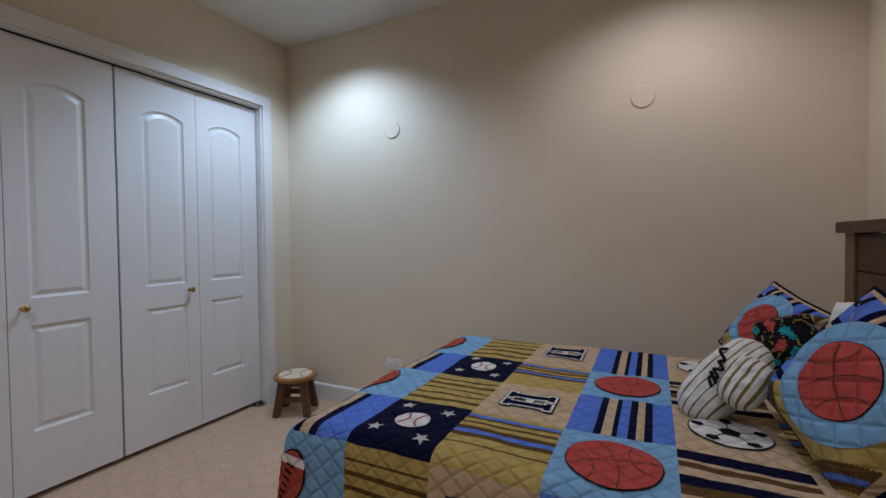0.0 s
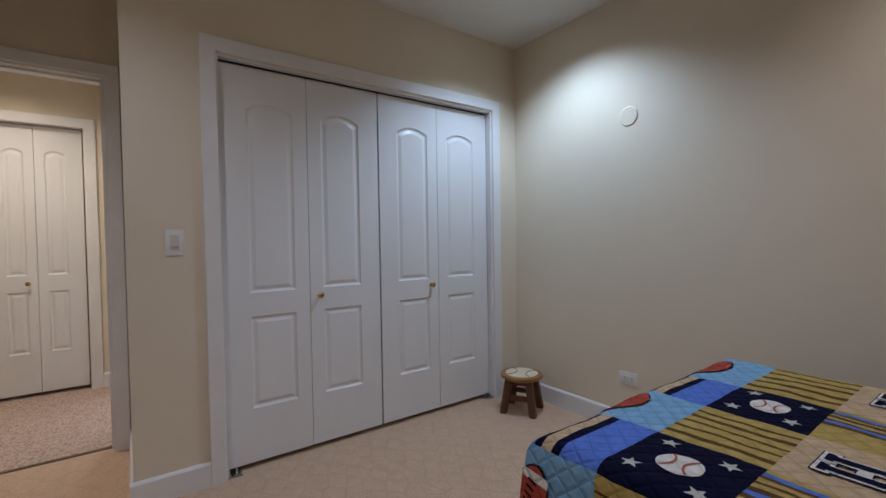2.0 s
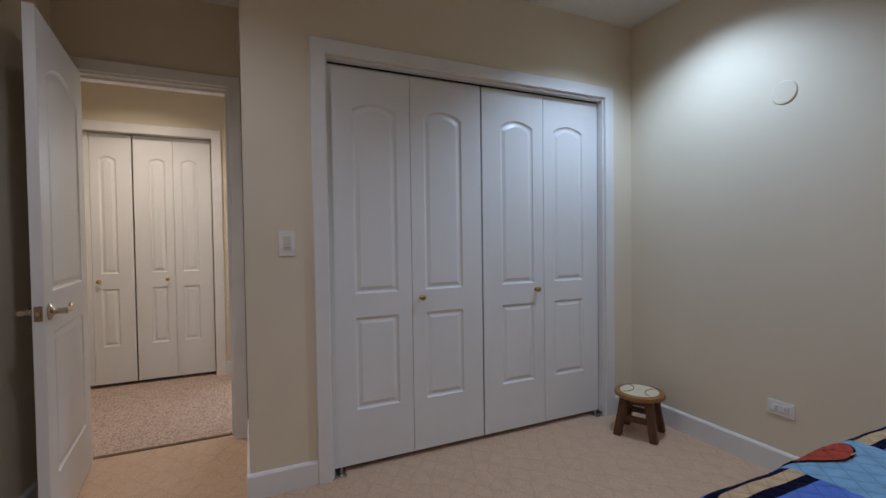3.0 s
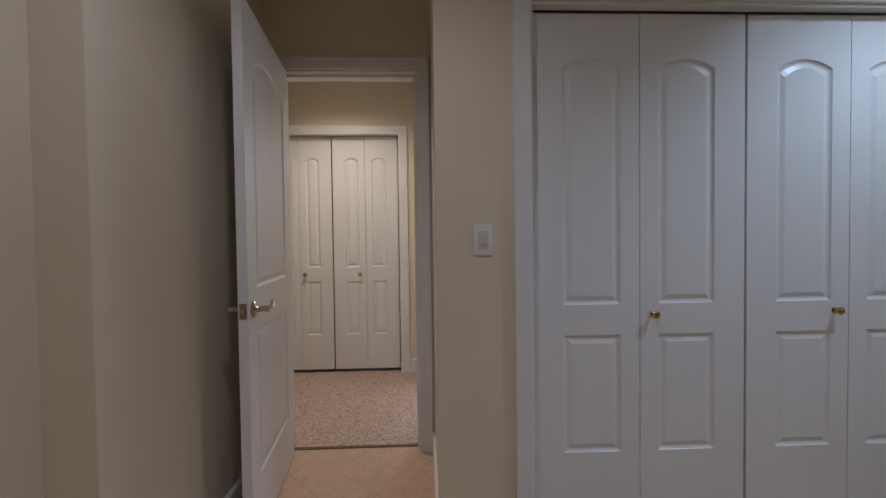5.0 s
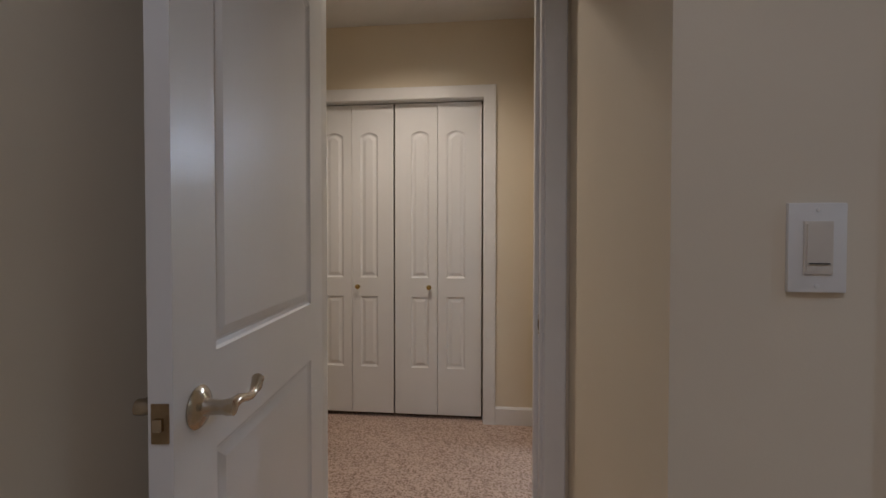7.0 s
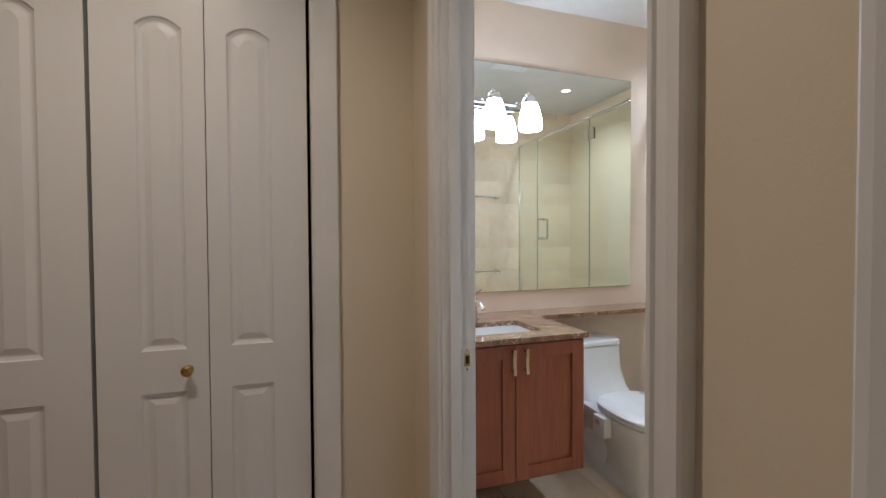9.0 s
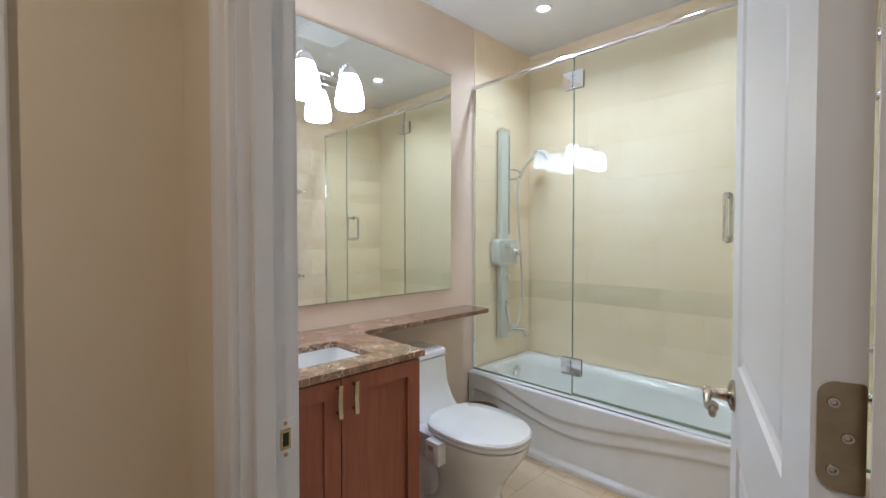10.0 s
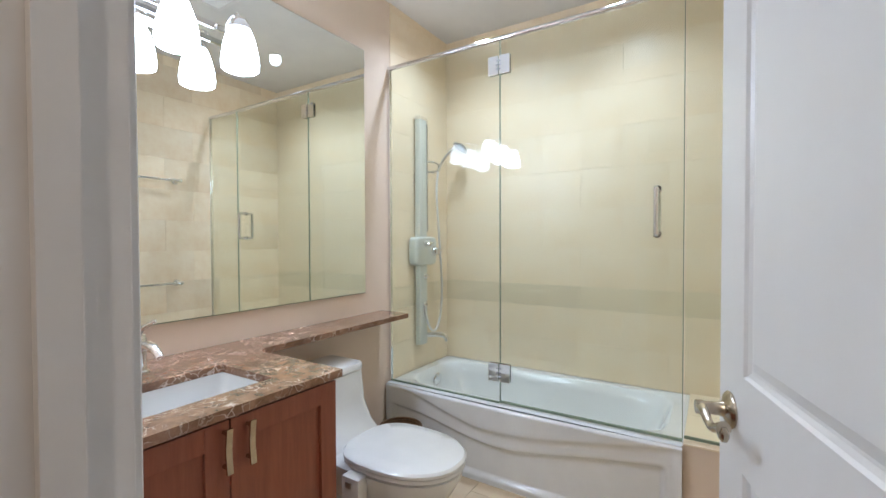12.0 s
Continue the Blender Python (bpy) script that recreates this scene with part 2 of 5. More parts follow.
def structure(name, bm, mat, label, category, smooth=False):
    return tagged(part(name, bm, mat, smooth=smooth), label, category, kind="structure")


def lathe(profile, steps=32, axis="z"):
    """A turned solid from (radius, height) pairs."""
    bm = bmesh.new()
    rings = []
    for r, h in profile:
        if r < 1e-6:
            rings.append([bm.verts.new((0, 0, h))])
        else:
            rings.append([bm.verts.new((r * math.cos(2 * math.pi * i / steps), r * math.sin(2 * math.pi * i / steps), h)) for i in range(steps)])
    for a, b in zip(rings, rings[1:]):
        for i in range(steps):
            j = (i + 1) % steps
            if len(a) == 1 and len(b) > 1:
                bm.faces.new((a[0], b[i], b[j]))
            elif len(b) == 1 and len(a) > 1:
                bm.faces.new((a[i], a[j], b[0]))
            elif len(a) > 1:
                bm.faces.new((a[i], a[j], b[j], b[i]))
    if axis == "y":
        bm.transform(Matrix.Rotation(radians(90), 4, "X"))
    if axis == "x":
        bm.transform(Matrix.Rotation(radians(90), 4, "Y"))
    return bm


def tube(points, radius, steps=10, cyclic=False):
    """A tube through points, with a round section; radius may be a list."""
    bm = bmesh.new()
    pts = [Vector(p) for p in points]
    rings = []
    up = Vector((0.13, 0.21, 0.97))
    for i, p in enumerate(pts):
        d = (pts[min(i + 1, len(pts) - 1)] - pts[max(i - 1, 0)]).normalized()
        a = d.cross(up)
        a = a.normalized() if a.length > 0.05 else d.cross(Vector((1, 0, 0))).normalized()
        b = d.cross(a)
        r = radius[i] if isinstance(radius, (list, tuple)) else radius
        rings.append([bm.verts.new(p + (a * math.cos(2 * math.pi * k / steps) + b * math.sin(2 * math.pi * k / steps)) * r) for k in range(steps)])
    for a, b in zip(rings, rings[1:]):
        for k in range(steps):
            bm.faces.new((a[k], a[(k + 1) % steps], b[(k + 1) % steps], b[k]))
    bm.faces.new(rings[0][::-1])
    bm.faces.new(rings[-1])
    return bm


def smooth_curve(points, n=12):
    """Points of a smooth curve through the given ones."""
    p = [Vector(points[0])] + [Vector(q) for q in points] + [Vector(points[-1])]
    out = []
    for i in range(1, len(p) - 2):
        for k in range(n):
            t = k / n
            a, b, c, d = p[i - 1], p[i], p[i + 1], p[i + 2]
            out.append(0.5 * (2 * b + (c - a) * t + (2 * a - 5 * b + 4 * c - d) * t * t + (3 * b - a - 3 * c + d) * t ** 3))
    out.append(p[-2])
    return out


def prism(outline, z0, z1):
    """A flat solid from an outline in x and y."""
    bm = bmesh.new()
    lo = [bm.verts.new((x, y, z0)) for x, y in outline]
    hi = [bm.verts.new((x, y, z1)) for x, y in outline]
    bm.faces.new(lo[::-1])
    bm.faces.new(hi)
    for i in range(len(lo)):
        j = (i + 1) % len(lo)
        bm.faces.new((lo[i], lo[j], hi[j], hi[i]))
    return bm


# ---- the large structure ----
# the bedroom: x -1.31..2.02, y -3.17..0; its lobby: x -1.17..-0.31, y 0..0.70; the hall beyond; the bathroom to the east
H = 2.515
structure("floor_bedroom", boxes((-1.45, 2.15, -3.3, 0.0, -0.1, 0.0), (-1.3, -0.31, 0.0, 0.755, -0.1, 0.0)), CARPET, "beige sculpted carpet covering the bedroom floor", "carpet")
structure("floor_hall", boxes((-3.7, -0.19, 0.775, 2.1, -0.1, 0.004), (-3.7, -2.06, 2.1, 3.6, -0.1, 0.004)), HALLCARPET, "speckled pinkish frieze carpet of the hall", "carpet")
structure("carpet_seam", boxes((-1.12, -0.38, 0.753, 0.777, -0.05, 0.006), bevel=0.002), SEAM, "dark brown seam between the two carpets", "carpet seam")
structure("floor_closet", boxes((-0.3, 2.15, 0.0, 0.7, -0.1, -0.001)), CARPET, "beige carpet inside the closet", "carpet")

structure("wall_closet", boxes((-0.31, 0.052, 0, 0.11, 0, H), (1.783, 2.02, 0, 0.11, 0, H), (0.052, 1.783, 0, 0.11, 2.03, H)), WALL, "beige painted wall round the bedroom closet", "wall")
structure("wall_closet_side", boxes((-0.31, -0.2, 0.11, 0.70, 0, H)), WALL, "beige painted side wall of the closet", "wall")
structure("wall_closet_back", boxes((-0.2, 2.02, 0.62, 0.70, 0, H)), WALL, "painted back wall of the closet", "wall")
structure("wall_east", boxes((2.02, 2.14, -3.3, 0.70, 0, H)), WALL, "beige painted bedroom wall beside the bed", "wall")
structure("wall_south", boxes((-1.43, 2.02, -3.29, -3.17, 0, H)), WALL, "beige painted bedroom wall behind the headboard", "wall")
structure("wall_west", boxes((-1.43, -1.31, -3.17, -0.51, 0, H)), WALL, "beige painted bedroom wall", "wall")
structure("wall_lobby", boxes((-1.43, -1.175, -0.51, 0.70, 0, H), bevel=0.004), WALL, "beige painted wall with an outer corner behind the door", "wall")
structure("wall_doorway", boxes((-1.43, -1.12, 0.70, 0.845, 0, H), (-0.38, -0.26, 0.70, 0.845, 0, H), (-1.12, -0.38, 0.70, 0.845, 2.05, H)), WALL, "beige painted wall round the bedroom doorway", "wall")
structure("wall_hall_south", boxes((-3.7, -1.43, 0.725, 0.845, 0, H)), WALL, "beige painted hall wall", "wall")
structure("wall_hall_closet", boxes((-2.06, -1.724, 2.10, 2.21, 0, H), (-0.570, -0.25, 2.10, 2.21, 0, H), (-1.724, -0.570, 2.10, 2.21, 2.045, H)), WALL, "beige painted wall round the hall closet", "wall")
structure("wall_hall_return", boxes((-2.06, -1.95, 2.21, 3.5, 0, H)), WALL, "beige painted hall wall", "wall")
structure("wall_hall_far", boxes((-3.7, -1.95, 3.5, 3.6, 0, H)), WALL, "beige painted far hall wall", "wall")
structure("wall_hall_west", boxes((-3.82, -3.7, 0.725, 3.6, 0, H)), WALL, "beige painted end wall of the hall", "wall")
structure("wall_hall_closet_back", boxes((-1.95, -0.26, 2.75, 2.85, 0, H)), WALL, "painted back wall of the hall closet", "wall")
structure("floor_hall_closet", boxes((-1.95, -0.26, 2.1, 2.75, -0.1, -0.001)), HALLCARPET, "carpet inside the hall closet", "carpet")
structure("wall_bathroom", boxes((-0.256, -0.212, 0.845, 1.095, 0, H), (-0.256, -0.212, 1.83, 2.85, 0, H), (-0.256, -0.212, 1.095, 1.83, 2.05, H)), WALL, "beige painted hall wall round the bathroom doorway", "wall")
BH = 2.555
structure("wall_bathroom_inner", boxes((-0.212, -0.048, 0.9, 1.095, 0, BH), (-0.212, -0.168, 1.83, 2.94, 0, BH), (-0.212, -0.168, 1.095, 1.83, 2.05, BH)), PINKWALL, "peach painted bathroom wall round the doorway", "wall")
structure("wall_bathroom_north", boxes((-0.2, 2.3, 2.94, 3.06, 0, BH)), PINKWALL, "peach painted bathroom wall behind the mirror", "wall")
structure("wall_bathroom_east", boxes((2.21, 2.33, 0.9, 2.94, 0, BH)), PINKWALL, "tiled bathroom wall behind the tub", "wall")
structure("wall_bathroom_south", boxes((-0.168, 2.21, 0.98, 1.10, 0, BH)), PINKWALL, "bathroom wall behind the open door", "wall")
structure("floor_bathroom", boxes((-0.21, 2.25, 1.0, 3.0, -0.1, -0.006)), GROUT, "beige tiled bathroom floor", "floor")
structure("ceiling_bathroom", boxes((-0.2, 2.33, 1.0, 3.06, BH, BH + 0.1)), CEIL, "pale painted bathroom ceiling", "ceiling")
structure("ceiling", boxes((-1.45, 2.15, -3.3, 0.72, H, H + 0.1), (-3.82, -0.2, 0.72, 3.6, H, H + 0.1)), CEIL, "smooth white painted ceiling", "ceiling")


# baseboards: tall flat boards with an eased top
def baseboard(a, b, normal, height=0.115, thick=0.014):
    (x0, y0), (x1, y1) = a, b
    nx, ny = normal
    bm = bmesh.new()
    ring = [(0, 0), (thick, 0), (thick, height - 0.012), (thick * 0.55, height - 0.003), (0, height)]
    ends = [[bm.verts.new((x + nx * d, y + ny * d, z)) for d, z in ring] for x, y in ((x0, y0), (x1, y1))]
    n = len(ring)
    for i in range(n):
        bm.faces.new((ends[0][i], ends[0][(i + 1) % n], ends[1][(i + 1) % n], ends[1][i]))
    bm.faces.new(ends[0])
    bm.faces.new(ends[1][::-1])
    structure("baseboard", bm, WHITE_TRIM, "white painted wooden baseboard along the wall", "baseboard")


for a, b, n in (((-0.324, -0.0), (-0.014, 0.0), (0, -1)), ((1.849, 0), (2.02, 0), (0, -1)), ((-0.31, 0.0), (-0.31, 0.683), (-1, 0)),
                ((2.02, -3.17), (2.02, -0.015), (-1, 0)), ((-1.175, -0.51), (-1.175, 0.70), (1, 0)), ((-1.31, -0.51), (-1.161, -0.51), (0, -1)),
                ((-1.31, -3.17), (-1.31, -0.525), (1, 0)), ((-1.296, -3.17), (2.006, -3.17), (0, 1)),
                ((-0.498, 2.10), (-0.26, 2.10), (0, -1)), ((-2.06, 2.10), (-1.795, 2.10), (0, -1)), ((-0.256, 1.9), (-0.256, 2.085), (-1, 0)),
                ((-2.06, 2.10), (-2.06, 3.5), (-1, 0)), ((-3.7, 3.5), (-2.075, 3.5), (0, -1)), ((-0.256, 0.87), (-0.256, 1.03), (-1, 0))):
    baseboard(a, b, n)


# casings: mitred boards with a raised back band and a bead along the opening
def casing_board(profile, path):
    """Sweeps a profile of (across, out) along the corners of a path; each path entry is a point with its across and out vectors."""
    bm = bmesh.new()
    rings = [[bm.verts.new(p + u * a + w * o) for a, o in profile] for p, u, w in path]
    n = len(profile)
    for r, s in zip(rings, rings[1:]):
        for i in range(n):
            bm.faces.new((r[i], r[(i + 1) % n], s[(i + 1) % n], s[i]))
    bm.faces.new(rings[0])
    bm.faces.new(rings[-1][::-1])
    return bm


FLAT = [(0, 0), (0, 0.013), (0.004, 0.016), (0.062, 0.018), (0.065, 0.015), (0.065, 0)]
MOULDED = [(0, 0), (0, 0.010), (0.006, 0.014), (0.014, 0.014), (0.018, 0.010), (0.046, 0.014), (0.052, 0.021), (0.072, 0.021), (0.076, 0.017), (0.076, 0)]


def casing(name, left, right, top, plane, axis, out, profile, label):
    """The trim round an opening: sides and head in one. axis 'x': opening runs along x in the plane y; 'y': along y in the plane x."""
    def p(s, z):
        return Vector((s, plane, z)) if axis == "x" else Vector((plane, s, z))
    e = Vector((1, 0, 0)) if axis == "x" else Vector((0, 1, 0))
    w = Vector((0, out, 0)) if axis == "x" else Vector((out, 0, 0))
    up = Vector((0, 0, 1))
    path = [(p(left, 0), -e, w), (p(left, top), -e + up, w), (p(right, top), e + up, w), (p(right, 0), e, w)]
    return structure(name, casing_board(profile, path), WHITE_TRIM, label, "door trim")


casing("trim_closet", 0.052, 1.783, 2.033, 0.0, "x", -1, [(a * 0.068 / 0.065, o) for a, o in FLAT], "white painted casing round the bedroom closet")
casing("trim_hall_closet", -1.719, -0.574, 2.04, 2.10, "x", -1, [(a * 1.17, o) for a, o in FLAT], "white painted casing round the hall closet")
casing("trim_bedroom_door", -1.115, -0.385, 2.045, 0.70, "x", -1, [(a * 0.98, o) for a, o in FLAT], "white moulded casing round the bedroom doorway")
casing("trim_bedroom_door_hall", -1.115, -0.385, 2.045, 0.845, "x", 1, MOULDED, "white moulded casing round the bedroom doorway")
casing("trim_bathroom_door", 1.10, 1.82, 2.045, -0.256, "y", -1, [(a * 0.70, o) for a, o in MOULDED], "white moulded casing round the bathroom doorway")
casing("trim_bathroom_door_inner", 1.10, 1.82, 2.045, -0.168, "y", 1, [(a * 0.9, o * 0.8) for a, o in MOULDED], "white moulded casing inside the bathroom doorway")

# jambs with their stops: lining boards by name
def frame_of(name, label, pieces):
    t = thing(name, pose(0, 0, 0), label, "door frame", kind="structure")
    for piece, b in pieces:
        part(piece, boxes(b, bevel=0.001), WHITE_TRIM, t)


def lining(left, right, top, lo, hi, axis, stop=None, thick=0.015):
    """Side and head boards of an opening between left and right, through the wall from lo to hi."""
    def b(s0, s1, d0, d1, z0, z1):
        return (s0, s1, d0, d1, z0, z1) if axis == "x" else (d0, d1, s0, s1, z0, z1)
    out = [("side_jamb", b(left, left + thick, lo, hi, 0, top)), ("side_jamb", b(right - thick, right, lo, hi, 0, top)), ("head_jamb", b(left + thick, right - thick, lo, hi, top - thick, top))]
    if stop:
        l, r_, t_ = left + thick, right - thick, top - thick
        out += [("door_stop", b(l, l + 0.012, *stop, 0, t_)), ("door_stop", b(r_ - 0.012, r_, *stop, 0, t_)), ("door_stop", b(l + 0.012, r_ - 0.012, *stop, t_ - 0.012, t_))]
    return out


frame_of("jamb_bedroom", "white painted jamb of the bedroom doorway", lining(-1.12, -0.38, 2.05, 0.699, 0.846, "x", (0.745, 0.785)))
frame_of("jamb_bathroom", "white painted jamb of the bathroom doorway", lining(1.095, 1.83, 2.05, -0.257, -0.167, "y", (-0.237, -0.207)))
structure("hinge_jamb", boxes((-0.166, -0.04, 1.096, 1.133, 0, 2.05)), WHITE_TRIM, "white painted hinge jamb of the bathroom doorway", "door frame")
frame_of("jamb_closet", "white painted lining of the closet opening", lining(0.052, 1.783, 2.03, 0.001, 0.109, "x", thick=0.010))
frame_of("jamb_hall_closet", "white painted lining of the hall closet opening", lining(-1.724, -0.570, 2.045, 2.101, 2.209, "x", thick=0.006))
structure("closet_track", boxes((0.07, 1.765, 0.045, 0.075, 2.008, 2.0195)), DARK, "dark metal track above the closet doors", "door track")
structure("hall_closet_track", boxes((-1.71, -0.58, 2.15, 2.18, 2.026, 2.0355)), DARK, "dark metal track above the hall closet doors", "door track")


# ---- panelled doors ----
def arch_outline(x0, x1, z0, z1, rise, n=12):
    """A closed outline: straight sides and foot, and a shallow arch on top."""
    pts = [(x0, z0), (x1, z0)]
    w = x1 - x0
    for i in range(n + 1):
        t = i / n
        pts.append((x1 - w * t, z1 + rise * (math.sin(math.pi * t) ** 0.8 if rise else 0)))
    return pts


def inset(pts, d):
    """The outline drawn in by d on all sides."""
    xs, zs = [p[0] for p in pts], [p[1] for p in pts]
    cx, w = (min(xs) + max(xs)) / 2, (max(xs) - min(xs)) / 2
    z0 = min(zs)
    return [(cx + (x - cx) * (w - d) / w, z + d if abs(z - z0) < 1e-6 else z - d) for x, z in pts]


def panel_mesh(pts, back):
    """A raised and fielded panel in its moulded groove; the front faces -y."""
    bm = bmesh.new()
    rings = []
    for d, y in ((0, 0), (0.004, 0.005), (0.011, 0.0085), (0.016, 0.0085), (0.034, 0.0025), (0.037, 0.0025)):
        rings.append([bm.verts.new((x, y, z)) for x, z in inset(pts, d)])
    n = len(pts)
    for a, b in zip(rings, rings[1:]):
        for i in range(n):
            bm.faces.new((a[i], a[(i + 1) % n], b[(i + 1) % n], b[i]))
    bm.faces.new(rings[-1])
    bm.transform(Matrix.Diagonal((1, -1 if back else 1, 1, 1)))
    return bm


def skin(bm, w, h, xa, xb, lower, upper, rise, y):
    """The flat of a door's face, with openings for its two panels."""
    def quad(*p):
        bm.faces.new([bm.verts.new((x, y, z)) for x, z in p])
    quad((0, 0), (xa, 0), (xa, h), (0, h))
    quad((xb, 0), (w, 0), (w, h), (xb, h))
    quad((xa, 0), (xb, 0), (xb, lower[0]), (xa, lower[0]))
    quad((xa, lower[1]), (xb, lower[1]), (xb, upper[0]), (xa, upper[0]))
    arch = arch_outline(xa, xb, upper[0], upper[1], rise)[2:]
    for (x0, z0), (x1, z1) in zip(arch, arch[1:]):
        quad((x0, z0), (x0, h), (x1, h), (x1, z1))


def leaf(name, parent, w, h, margin, lower, upper, rise, thick, m, both=False, label=""):
    """One leaf: origin at its foot, front face in y = 0, running along +x, with its panels as sub-parts."""
    bm = bmesh.new()
    e = 0.0015
    for y, s in ((0, 1), (thick, -1)):
        if s == 1 or both:
            skin(bm, w, h, margin[0], w - margin[1], lower, upper, rise, y)
    for p in (((0, 0), (0, h)), ((w, 0), (w, h)), ((0, 0), (w, 0)), ((0, h), (w, h))):
        (xa, za), (xb, zb) = p
        bm.faces.new([bm.verts.new(v) for v in ((xa, 0, za), (xb, 0, zb), (xb, thick, zb), (xa, thick, za))])
    bm.faces.new([bm.verts.new(v) for v in ((0, thick - e, 0), (w, thick - e, 0), (w, thick - e, h), (0, thick - e, h))]) if not both else None
    ob = part(name, bm, WHITE, parent, label)
    ob.matrix_basis = m
    for zz, r in ((lower, 0), (upper, rise)):
        pts = arch_outline(margin[0], w - margin[1], zz[0], zz[1], r)
        part("panel", panel_mesh(pts, False), WHITE, ob)
        if both:
            q = part("panel", panel_mesh(pts, True), WHITE, ob)
            q.location = (0, thick, 0)
    return ob


def knob_mesh(scale=1.0):
    bm = lathe([(0, 0), (0.012, 0), (0.0125, 0.002), (0.006, 0.005), (0.005, 0.014), (0.010, 0.018), (0.0155, 0.024), (0.016, 0.029), (0.012, 0.034), (0.004, 0.036), (0, 0.036)], 20)
    bm.transform(Matrix.Rotation(radians(90), 4, "X") @ Matrix.Scale(scale, 4))
    return bm


def bifold(x0, y, leaf_w, h, z, stiles, lower, upper, rise, knobs, label, group):
    """Four leaves as two folding pairs; stiles: the outer and the hinge stile; knobs: x of the knob on each pair, with its height."""
    for pair in range(2):
        door = thing("bifold_door", pose(x0 + 2 * leaf_w * pair, y, z), label, "closet door", group)
        for k in range(2):
            ob = leaf("leaf", door, leaf_w - 0.003 - (0.004 if k == 1 - pair else 0), h, stiles if k == 0 else stiles[::-1], (lower[0] - z, lower[1] - z), (upper[0] - z, upper[1] - z), rise, 0.032, pose(leaf_w * k + 0.0015 + (0.004 if pair == 1 and k == 0 else 0), 0, 0))
            kx, kz = knobs[pair]
            local = kx - x0 - 2 * leaf_w * pair - leaf_w * k
            if 0 < local < leaf_w:
                kn = part("knob", knob_mesh(), BRASS, ob, "small round brass knob", smooth=True)
                kn.location = (local, 0, kz - z)


bifold(0.063, 0.045, 0.4265, 1.985, 0.027, (0.121, 0.074), (0.30, 0.765), (0.884, 1.802), 0.036, ((0.539, 0.845), (1.277, 0.845)),
       "white panelled bifold closet door with an arched upper panel", "bedroom closet doors")
bifold(-1.713, 2.145, 0.282, 2.005, 0.027, (0.104, 0.056), (0.328, 0.79), (0.912, 1.828), 0.026, ((-1.389, 0.853), (-0.926, 0.853)),
       "white panelled narrow bifold door of the hall closet", "hall closet doors")


def lever_set(parent, x, z, thick, toward):
    """A lever handle with its rose on both faces of a door, and the latch plate on its edge."""
    for side in (0, 1):
        s = -1 if side == 0 else 1
        y0 = 0 if side == 0 else thick
        bm = lathe([(0, 0), (0.032, 0), (0.033, 0.003), (0.029, 0.007), (0.021, 0.010), (0.014, 0.013), (0.012, 0.020), (0.011, 0.040), (0.013, 0.046), (0.0125, 0.056), (0, 0.058)], 28)
        bm.transform(Matrix.Translation((x, y0, z)) @ Matrix.Rotation(radians(90 if s < 0 else -90), 4, "X"))
        h = part("lever_handle", bm, NICKEL, parent, "satin nickel curved lever handle", smooth=True)
        pts = smooth_curve([(x, y0 + s * 0.047, z), (x + toward * 0.03, y0 + s * 0.050, z + 0.002), (x + toward * 0.07, y0 + s * 0.050, z - 0.007), (x + toward * 0.10, y0 + s * 0.046, z + 0.004), (x + toward * 0.112, y0 + s * 0.044, z + 0.008)], 6)
        n = len(pts)
        part("lever", tube(pts, [0.011 - 0.004 * math.sin(math.pi * min(1, i / n * 1.1)) for i in range(n)], 12), NICKEL, h, smooth=True)
        curl = lathe([(0, -0.007), (0.008, -0.0065), (0.0125, -0.003), (0.0125, 0.003), (0.008, 0.0065), (0, 0.007)], 18)
        curl.transform(Matrix.Translation((x + toward * 0.109, y0 + s * 0.044, z - 0.002)) @ Matrix.Rotation(radians(90), 4, "X"))
        part("curl", curl, NICKEL, h, "rounded curled lever end", smooth=True)


# the bedroom door stands open against the lobby wall; the bathroom door opens into the bathroom
def hung_door(name, hinge, angle, w, label, handle_z):
    door = thing(name, pose(hinge[0], hinge[1], 0.012, 0, 0, angle), label, "door")
    thick = 0.035
    ob = leaf("leaf", door, w, 2.015, (0.115, 0.115), (0.24, 0.80), (0.96, 1.80), 0.075, thick, pose(0, 0, 0), both=True)
    lever_set(ob, w - 0.06, handle_z, thick, -1)
    bm = boxes((w, w + 0.0022, thick / 2 - 0.0125, thick / 2 + 0.0125, handle_z - 0.028, handle_z + 0.028), bevel=0.001)
    lp = part("latch_plate", bm, PLATE, ob, "worn metal latch plate")
    part("latch_bolt", boxes((w + 0.002, w + 0.010, thick / 2 - 0.006, thick / 2 + 0.006, handle_z - 0.009, handle_z + 0.009), bevel=0.002), NICKEL, lp)
    return door, ob


bed_door, bed_leaf = hung_door("bedroom_door", (-1.062, 0.69), -84.0, 0.745, "open white panelled door with a nickel lever, against the wall", 0.886)
bath_door, bath_leaf = hung_door("bathroom_door", (-0.035, 1.169), 15.4, 0.685, "open white panelled bathroom door with a nickel lever", 0.886)
bath_leaf.location = (0, -0.035, 0)
bed_leaf.location = (0, -0.035, 0)


